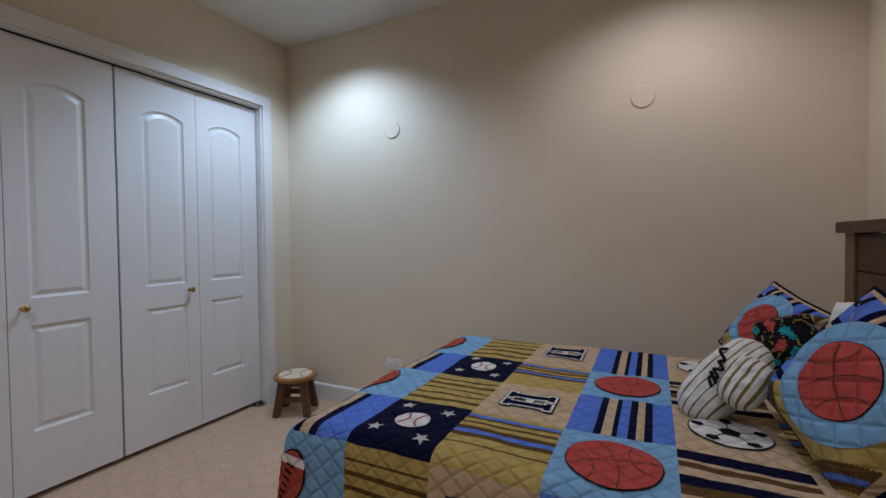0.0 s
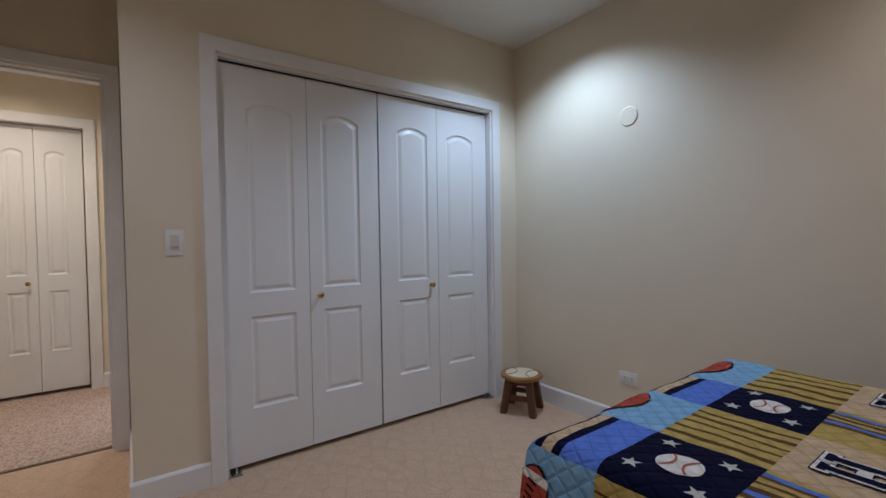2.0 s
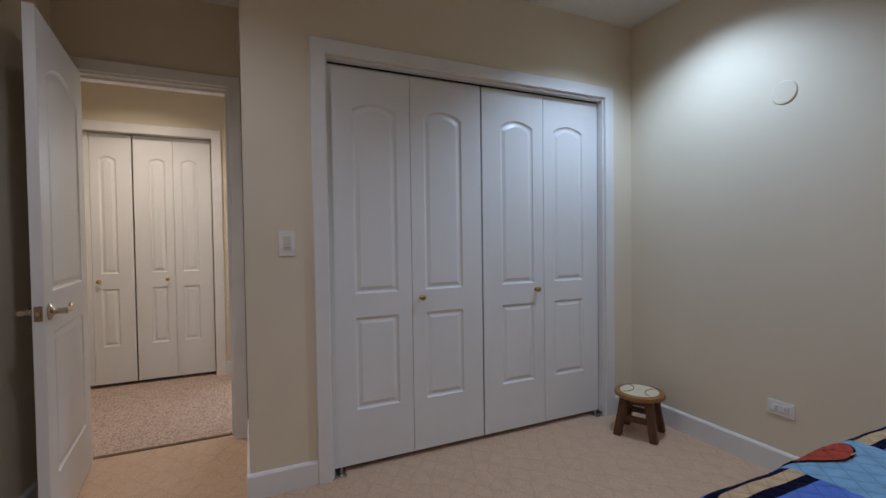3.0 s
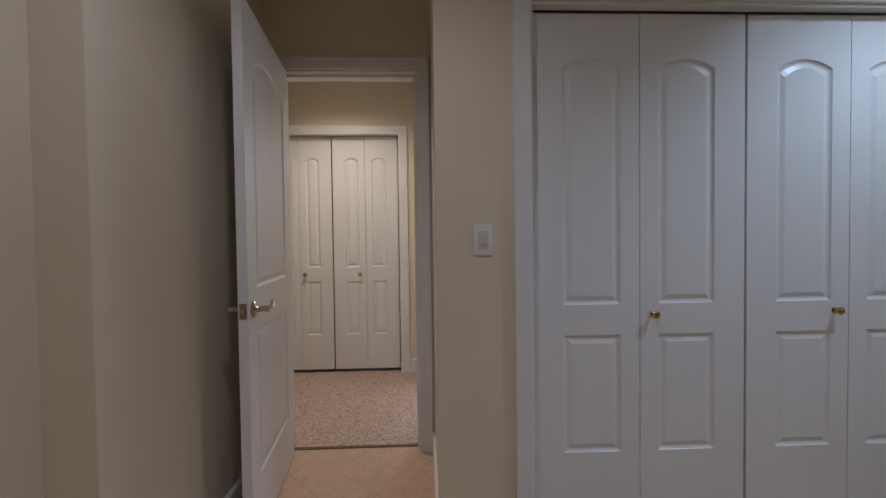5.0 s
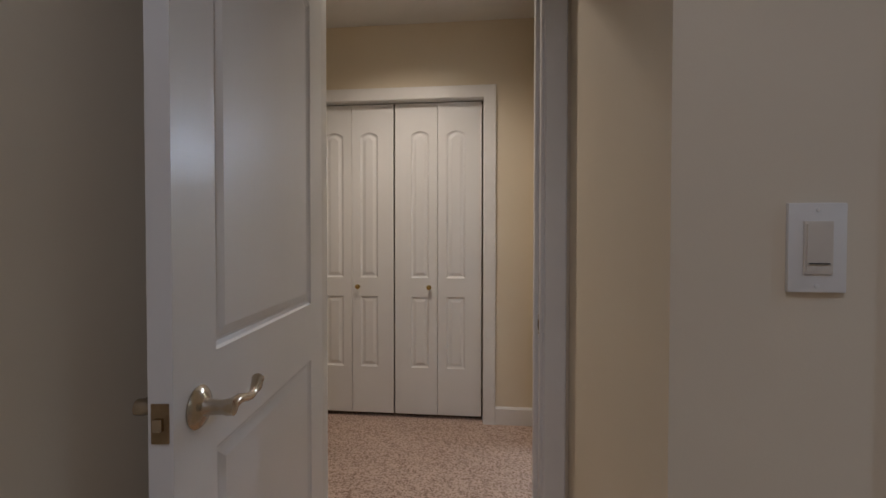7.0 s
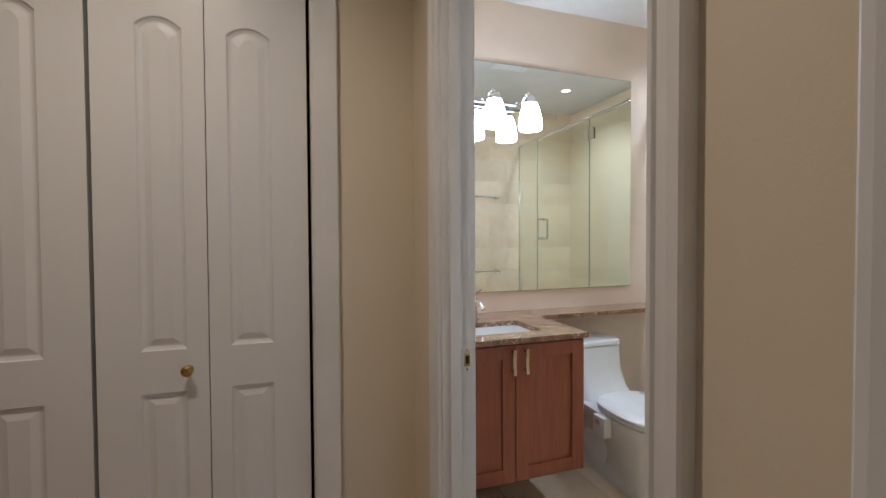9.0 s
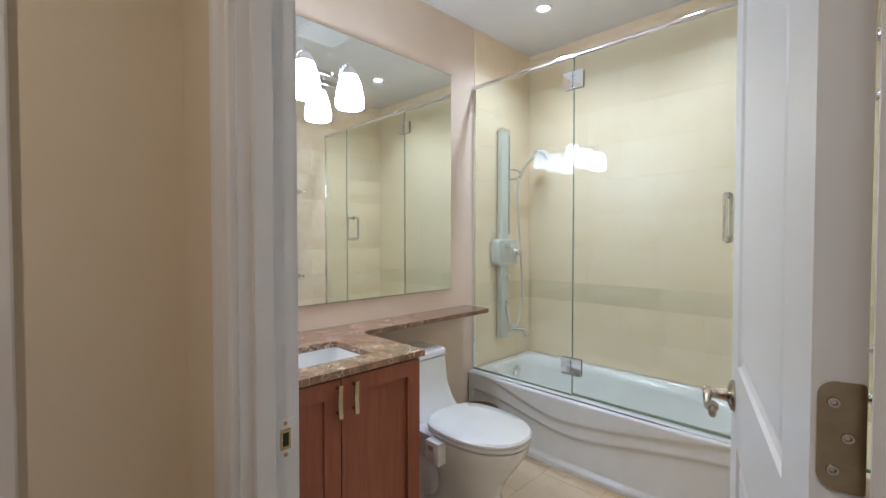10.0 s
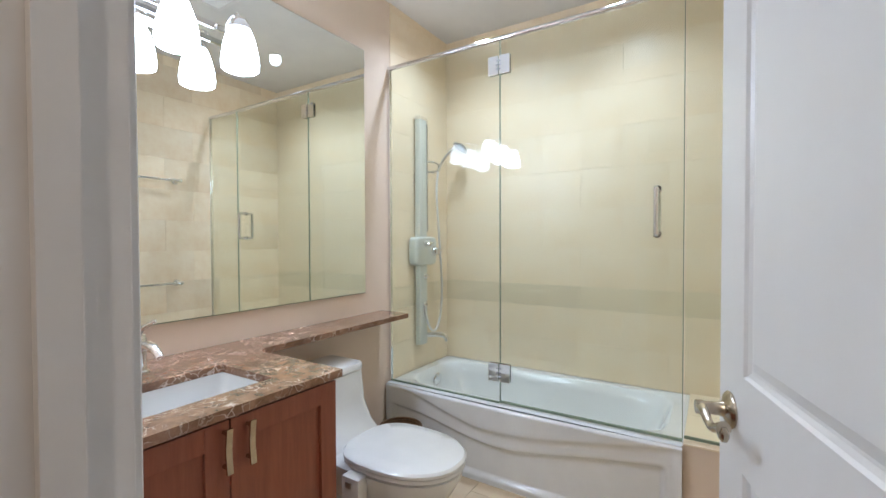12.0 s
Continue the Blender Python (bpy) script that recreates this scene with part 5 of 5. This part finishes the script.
def ellipse(rx, ry, n=40, turn=0.0):
    c, s = math.cos(turn), math.sin(turn)
    pts = [(rx * math.cos(2 * math.pi * k / n), ry * math.sin(2 * math.pi * k / n)) for k in range(n)]
    return [(x * c - y * s, x * s + y * c) for x, y in pts]


def arc_line(ox, oy, r, a0, a1, n=14):
    return [(ox + r * math.cos(radians(a0 + (a1 - a0) * k / n)), oy + r * math.sin(radians(a0 + (a1 - a0) * k / n))) for k in range(n + 1)]


def sew_basketball(cx, cy, r, surface, parent, lift=0.003, turn=0.3):
    sew("ball_outline", cx, cy, ellipse(r * 1.025, r * 1.025), kBLACK, surface, lift, parent)
    ball = sew("basketball_emblem", cx, cy, ellipse(r, r), kRED, surface, lift + 0.0012, parent, "red basketball emblem")
    c, s = math.cos(turn), math.sin(turn)
    def rot(pts):
        return [(x * c - y * s, x * s + y * c) for x, y in pts]
    for line in (arc_line(-2.2 * r, 0, 2.27 * r, -25, 25), arc_line(0, -2.6 * r, 2.66 * r, 69, 111), arc_line(1.35 * r, 0.1 * r, 0.95 * r, 128, 232), arc_line(-1.35 * r, -0.1 * r, 0.9 * r, -50, 52)):
        ribbon(cx, cy, rot([p for p in line if math.hypot(*p) < r * 0.99]), 0.0021, kBROWN, surface, lift + 0.0024, ball)


def emblem(fn, cx, cy, w, h, surface, parent):
    m = min(w, h)
    if fn is navy_ball:
        r = m * 0.20
        ball = sew("baseball_emblem", cx, cy, ellipse(r, r), kCHALK, surface, 0.003, parent, "off-white baseball emblem")
        for sgn in (-1, 1):
            line = [p for p in arc_line(sgn * 1.2 * r, 0, r * 0.95, 180 - 60 if sgn > 0 else -60, 180 + 60 if sgn > 0 else 60) if math.hypot(*p) < r * 0.98]
            ribbon(cx, cy, line, 0.005, kSTITCH, surface, 0.0045, ball)
        for sx_, sy2 in ((-0.30, -0.26), (0.30, -0.30), (0.29, 0.28), (-0.27, 0.33)):
            pts = [(m * (0.10 if k % 2 == 0 else 0.042) * math.sin(math.pi * k / 5 + sx_), m * (0.10 if k % 2 == 0 else 0.042) * math.cos(math.pi * k / 5 + sx_)) for k in range(10)]
            sew("star_emblem", cx + sx_ * w, cy + sy2 * h, pts, kGREY, surface, 0.003, parent, "pale grey star emblem", rings=2)
    elif fn is football:
        w, h, cx, cy = w * 0.72, h * 0.80, cx - 0.062, cy - (0.012 if h < 0.3 else 0.045)
        pts = []
        for k in range(40):
            t = 2 * math.pi * k / 40
            c, s = math.cos(t), math.sin(t)
            pts.append((w * 0.36 * math.copysign(abs(c) ** 1.25, c), h * 0.44 * s))
        pts = [(x * 0.9 + y * 0.35, y * 0.95 - x * 0.25) for x, y in pts]
        sew("ball_outline", cx, cy, [(x * 1.06, y * 1.06) for x, y in pts], kBLACK, surface, 0.003, parent)
        ball = sew("football_emblem", cx, cy, pts, kRUST, surface, 0.0042, parent, "brick red football emblem")
        ribbon(cx, cy, [(y_ * 0.35 - 0.052, y_) for y_ in (h * 0.27, h * 0.29)] + [(0.06, h * 0.25)], 0.022, kCHALK, surface, 0.0054, ball)
        for k in range(6):
            t = -0.30 + 0.10 * k
            ribbon(cx, cy, [(t * h * 0.35 - 0.014, t * h + 0.004), (t * h * 0.35 + 0.014, t * h - 0.004)], 0.006, kBLACK, surface, 0.0054, ball)
    elif fn is basketball:
        sew_basketball(cx, cy, m * 0.385, surface, parent)
    elif fn is letter_h:
        # two long strokes with serifs, joined by a thin pale bar
        for grow, kind, lift in ((0.010, kNAVY, 0.003), (0.007, kCHALK, 0.0042), (0.0, kNAVY, 0.0054)):
            for sgn in (-1, 1):
                y0 = sgn * h * 0.115
                hw, hh = w * 0.27 + grow, h * 0.046 + grow
                sew("letter_stroke", cx, cy + y0, [(-hw, -hh), (0, -hh), (hw, -hh), (hw, 0), (hw, hh), (0, hh), (-hw, hh), (-hw, 0)], kind, surface, lift, parent)
                for e in (-1, 1):
                    hw2, hh2 = w * 0.032 + grow, h * 0.082 + grow
                    sew("letter_serif", cx + e * w * 0.24, cy + y0, [(-hw2, -hh2), (hw2, -hh2), (hw2, hh2), (-hw2, hh2)], kind, surface, lift + 0.0003, parent, rings=3)
            if grow:
                hw3, hh3 = w * 0.02 + grow, h * 0.06
                sew("letter_bar", cx, cy, [(-hw3, -hh3), (hw3, -hh3), (hw3, hh3), (-hw3, hh3)], kind, surface, lift + 0.0002, parent, rings=3)
    elif fn is soccer:
        r = m * 0.36
        sew("ball_outline", cx, cy, ellipse(r * 1.04, r * 1.04), kBLACK, surface, 0.003, parent)
        ball = sew("soccer_emblem", cx, cy, ellipse(r, r), kCHALK, surface, 0.0042, parent, "black and white soccer ball emblem")
        sew("pentagon", cx, cy, [(r * 0.30 * math.sin(2 * math.pi * k / 5), r * 0.30 * math.cos(2 * math.pi * k / 5)) for k in range(5)], kBLACK, surface, 0.0054, ball, rings=2)
        for k in range(5):
            t = 2 * math.pi * k / 5
            px_, py_ = r * 0.80 * math.sin(t), r * 0.80 * math.cos(t)
            sew("pentagon", cx + px_, cy + py_, [(r * 0.19 * math.sin(t + math.pi + 2 * math.pi * q / 5), r * 0.19 * math.cos(t + math.pi + 2 * math.pi * q / 5)) for q in range(5)], kBLACK, surface, 0.0054, ball, rings=2)
            ribbon(cx, cy, [(0.3 * r * math.sin(t), 0.3 * r * math.cos(t)), (0.62 * r * math.sin(t), 0.62 * r * math.cos(t))], 0.003, kBLACK, surface, 0.0054, ball)


quilt = thing("patchwork_quilt", pose(0, 0, 0), "quilted sports patchwork bedspread in blue, navy, mustard and tan", "quilt")
STEP = 0.006
for ci, (a0, a1) in enumerate(zip(COLS, COLS[1:])):
    for ri, (b0, b1) in enumerate(zip(ROWS, ROWS[1:])):
        if (ci == 0 and ri in (0, 7)) or ri == 7:
            continue
        na, nb = max(2, round((a1 - a0) / STEP)), max(2, round((b1 - b0) / STEP))
        coarse = 2 if (ci in (0, 6) or ri == 6) else 1
        na, nb = na // coarse, nb // coarse
        verts = [quilt_point(a0 + (a1 - a0) * i / na, b0 + (b1 - b0) * j / nb) for i in range(na + 1) for j in range(nb + 1)]
        faces = [(i * (nb + 1) + j, (i + 1) * (nb + 1) + j, (i + 1) * (nb + 1) + j + 1, i * (nb + 1) + j + 1) for i in range(na) for j in range(nb)]
        me = bpy.data.meshes.new("quilt_patch")
        me.from_pydata(verts, [], faces)
        fn = LAYOUT[ci][ri]
        used = [fn((i + 0.5) / na, (j + 0.5) / nb, a1 - a0, b1 - b0) for i in range(na) for j in range(nb)]
        kinds = sorted(set(used))
        for k in kinds:
            me.materials.append(CLOTHS[k])
        me.polygons.foreach_set("material_index", [kinds.index(k) for k in used])
        me.polygons.foreach_set("use_smooth", [True] * len(used))
        me.update()
        patch = new("quilt_patch", me)
        patch.parent = quilt
        emblem(fn, (a0 + a1) / 2, (b0 + b1) / 2, a1 - a0, b1 - b0, lambda a, b, lift: quilt_point(a, b, lift), patch)


# ---- pillows ----
def cushion(name, w, h, thick, m, pattern, label, piping=None, pinch=0.10, round_=0.0, emblem_r=0.0):
    """A stuffed pillow in its local x and y, with a pattern on both faces; its front faces +z."""
    t = thing(name, m, label, "pillow")
    n = max(24, round(max(w, h) / 0.0045))

    def outline(u, v):
        x = u * w / 2 * (1 - pinch * (1 - abs(v) ** 1.5) * 0.5) * math.sqrt(1 - round_ * v * v / 2)
        y = v * h / 2 * (1 - pinch * (1 - abs(u) ** 1.5) * 0.5) * math.sqrt(1 - round_ * u * u / 2)
        return x, y

    def height(u, v):
        bulge = max(0.0, (1 - u ** 4)) ** 0.6 * max(0.0, (1 - v ** 4)) ** 0.6
        return bulge * (thick / 2 + 0.008 * noise.noise((u * 1.7, v * 1.9, w * 9)) + 0.004 * noise.noise((u * 5, v * 5, w * 5)))

    verts, faces, used = [], [], []
    for side in (1, -1):
        base = len(verts)
        for i in range(n + 1):
            for j in range(n + 1):
                u, v = 2 * i / n - 1, 2 * j / n - 1
                verts.append((*outline(u, v), side * height(u, v)))
        for i in range(n):
            for j in range(n):
                f = (base + i * (n + 1) + j, base + (i + 1) * (n + 1) + j, base + (i + 1) * (n + 1) + j + 1, base + i * (n + 1) + j + 1)
                faces.append(f if side > 0 else f[::-1])
                used.append(pattern((i + 0.5) / n, (j + 0.5) / n, w, h))
    me = bpy.data.meshes.new("cover")
    me.from_pydata(verts, [], faces)
    kinds = sorted(set(used))
    for k in kinds:
        me.materials.append(CLOTHS[k])
    me.polygons.foreach_set("material_index", [kinds.index(k) for k in used])
    me.polygons.foreach_set("use_smooth", [True] * len(used))
    me.update()
    cover = new("cover", me)
    cover.parent = t
    if emblem_r:
        def surface(a, b, lift):
            u, v = a / (w / 2 * (1 - pinch * 0.5)), b / (h / 2 * (1 - pinch * 0.5))
            return (a, b, height(u, v) + lift)
        sew("round_patch", 0, 0, ellipse(emblem_r * 1.6, emblem_r * 1.6, 56), kSKY, surface, 0.003, cover, "light blue round patch", rings=8)
        sew_basketball(0, 0, emblem_r, surface, cover, lift=0.0042, turn=0.9)
    if piping is not None:
        ring = [Vector((*outline(u, v), 0)) for u, v in [(2 * k / 20 - 1, -1) for k in range(20)] + [(1, 2 * k / 20 - 1) for k in range(20)] + [(1 - 2 * k / 20, 1) for k in range(20)] + [(-1, 1 - 2 * k / 20) for k in range(21)]]
        part("piping", tube(ring, 0.005, 8), piping, t, smooth=True)
    return t


def sham(a, b, w, h):
    """A basketball on a light blue round; blue sides with cross bars, mustard sides with brown ones."""
    x, y = (a - 0.5) * w, (b - 0.5) * h
    if max(abs(x) / w, abs(y) / h) > 0.475:
        return kTAN
    if y > abs(x) or x > abs(y):
        t = x if y > abs(x) else y
        return bands(abs(t - 0.02), ((0.012, 0.03, kNAVY), (0.03, 0.045, kTAN), (0.045, 0.065, kNAVY), (0.10, 0.115, kNAVY)), kBLUE)
    return bands(abs(x) + abs(y), ((0.22, 0.245, kBROWN), (0.245, 0.26, kBLUE), (0.26, 0.28, kBROWN), (0.32, 0.34, kBROWN)), kGOLD)


def pinstripe(a, b, w, h):
    return kPLAINOLIVE if abs((b * h / 0.022) % 1 - 0.5) < 0.09 else kWHITE


def floral(a, b, w, h):
    x, y = (a - 0.5) * w, (b - 0.5) * h
    v = noise.noise((x * 26, y * 26, 3.0))
    if v > 0.28:
        return kTEAL
    if v < -0.34:
        return kRED
    return kOLIVE if abs(noise.noise((x * 34, y * 34, 9.0))) < 0.05 else kPLAINBLACK


def facing(c, n, spin=0.0):
    """A pillow's pose: its middle, the way it faces, and its turn in its own plane."""
    n = Vector(n).normalized()
    x = Vector((0, 0, 1)).cross(n).normalized()
    y = n.cross(x)
    return Matrix.Translation(c) @ Matrix((x, y, n)).transposed().to_4x4() @ Matrix.Rotation(radians(spin), 4, "Z")


cushion("pillow_sham", 0.33, 0.33, 0.12, facing((0.795, -2.762, 0.815), (-0.42, 0.79, 0.45), 64), sham, "quilted basketball pillow sham leaning on the headboard", piping=NAVY, emblem_r=0.080)
cushion("pillow_sham", 0.275, 0.275, 0.10, facing((1.395, -2.73, 0.816), (-0.43, 0.74, 0.52), 72), sham, "quilted basketball pillow sham beside the wall", piping=NAVY, emblem_r=0.068)
cushion("white_pillow", 0.46, 0.36, 0.10, facing((1.00, -2.905, 0.82), (-0.35, 0.80, 0.45), 12), lambda a, b, w, h: kWHITE, "plain white pillow behind the shams")
cushion("floral_cushion", 0.14, 0.14, 0.06, facing((1.07, -2.70, 0.85), (-0.7, 0.4, 0.5), 25), floral, "small black cushion with teal and red flowers", pinch=0.02, round_=0.3)
jersey = cushion("jersey_cushion", 0.275, 0.135, 0.105, facing((1.023, -2.557, 0.744), (-0.72, 0.25, 0.55), 57.5), pinstripe, "white pinstriped jersey-shaped cushion", pinch=0.0, round_=0.75)
for pts in ([(0.062, 0.030), (0.050, 0.042), (0.040, 0.028), (0.032, 0.012), (0.020, 0.020)], [(0.020, 0.020), (0.008, -0.004), (-0.004, 0.014), (-0.016, -0.010), (-0.028, 0.006), (-0.044, -0.014)], [(-0.014, 0.014), (-0.030, -0.016)]):
    line = [Vector((p[0], p[1], 0.061 - 5.5 * (p[1] ** 2) - 1.2 * p[0] ** 2)) for p in pts]
    part("script_mark", tube(smooth_curve(line, 5), 0.0038, 6), PLAINBLACK, jersey, "black embroidered script mark")
cushion("jersey_sleeve_cushion", 0.135, 0.10, 0.075, facing((0.945, -2.592, 0.765), (-0.72, 0.25, 0.55), 66), lambda a, b, w, h: kPLAINOLIVE if abs((b * h / 0.02) % 1 - 0.5) < 0.1 else kWHITE, "white pinstriped sleeve cushion", pinch=0.0, round_=0.7)


# ---- tiles ----
def tile_mesh(w, h, name):
    """A thin bevelled tile lying in its x and z, face to -y."""
    bm = boxes((-w / 2, w / 2, -0.006, 0.0, -h / 2, h / 2), bevel=0.0)
    edges = [e for e in bm.edges if all(v.co.y < -0.003 for v in e.verts)]
    bmesh.ops.bevel(bm, geom=edges, offset=0.0003, segments=1, affect="EDGES")
    bmesh.ops.recalc_face_normals(bm, faces=bm.faces)
    me = bpy.data.meshes.new(name)
    bm.to_mesh(me)
    bm.free()
    return me


TILE_CACHE = {}


def lay(parent, place, u0, u1, z0, z1, mat, w, h, gap=0.0025, shift=0.5):
    """Tiles in running bond over a stretch u0..u1, z0..z1; place(u, z) gives each one's pose."""
    row = 0
    z = z0
    while z < z1 - 0.01:
        hh = min(h, z1 - z)
        u = u0 - (w * shift if row % 2 else 0)
        while u < u1 - 0.005:
            a, b = max(u, u0), min(u + w, u1)
            if b - a > 0.012:
                key = (round(b - a, 4), round(hh, 4), mat.name)
                if key not in TILE_CACHE:
                    TILE_CACHE[key] = tile_mesh(b - a - gap, hh - gap, "tile")
                    TILE_CACHE[key].materials.append(mat)
                ob = new("tile", TILE_CACHE[key])
                ob.parent = parent
                ob.matrix_basis = place((a + b) / 2, z + hh / 2)
            u += w
        z += hh
        row += 1


objs = bpy.data.objects
# shower walls: three courses, a darker border and wide courses above it
for z0, z1, mat, h in ((0.40, 0.80, TILE, 0.20), (0.80, 0.93, BANDTILE, 0.13), (0.93, BH, TILE, 0.226)):
    lay(objs["wall_bathroom_east"], lambda u, z: pose(2.209, u, z, 0, 0, -90), 1.10, 2.938, z0, z1, mat, 0.46, h, gap=0.0007)
    lay(objs["wall_bathroom_north"], lambda u, z: pose(u, 2.939, z, 0, 0, 0), 1.592, 2.203, z0, z1, mat, 0.46, h, gap=0.0007)
lay(objs["wall_bathroom_south"], lambda u, z: pose(u, 1.101, z, 0, 0, 180), -0.16, 2.203, 0.0, BH, VARIEDTILE, 0.40, 0.226, gap=0.0007)
lay(objs["tub_deck"], lambda u, z: pose(u, z, 0.401, -90, 0, 0), 1.556, 2.203, 1.107, 1.459, TILE, 0.33, 0.36)
lay(objs["floor_bathroom"], lambda u, z: pose(u, z, -0.006, -90, 0, 0), -0.16, 1.56, 1.10, 2.938, FLOORTILE, 0.46, 0.31)
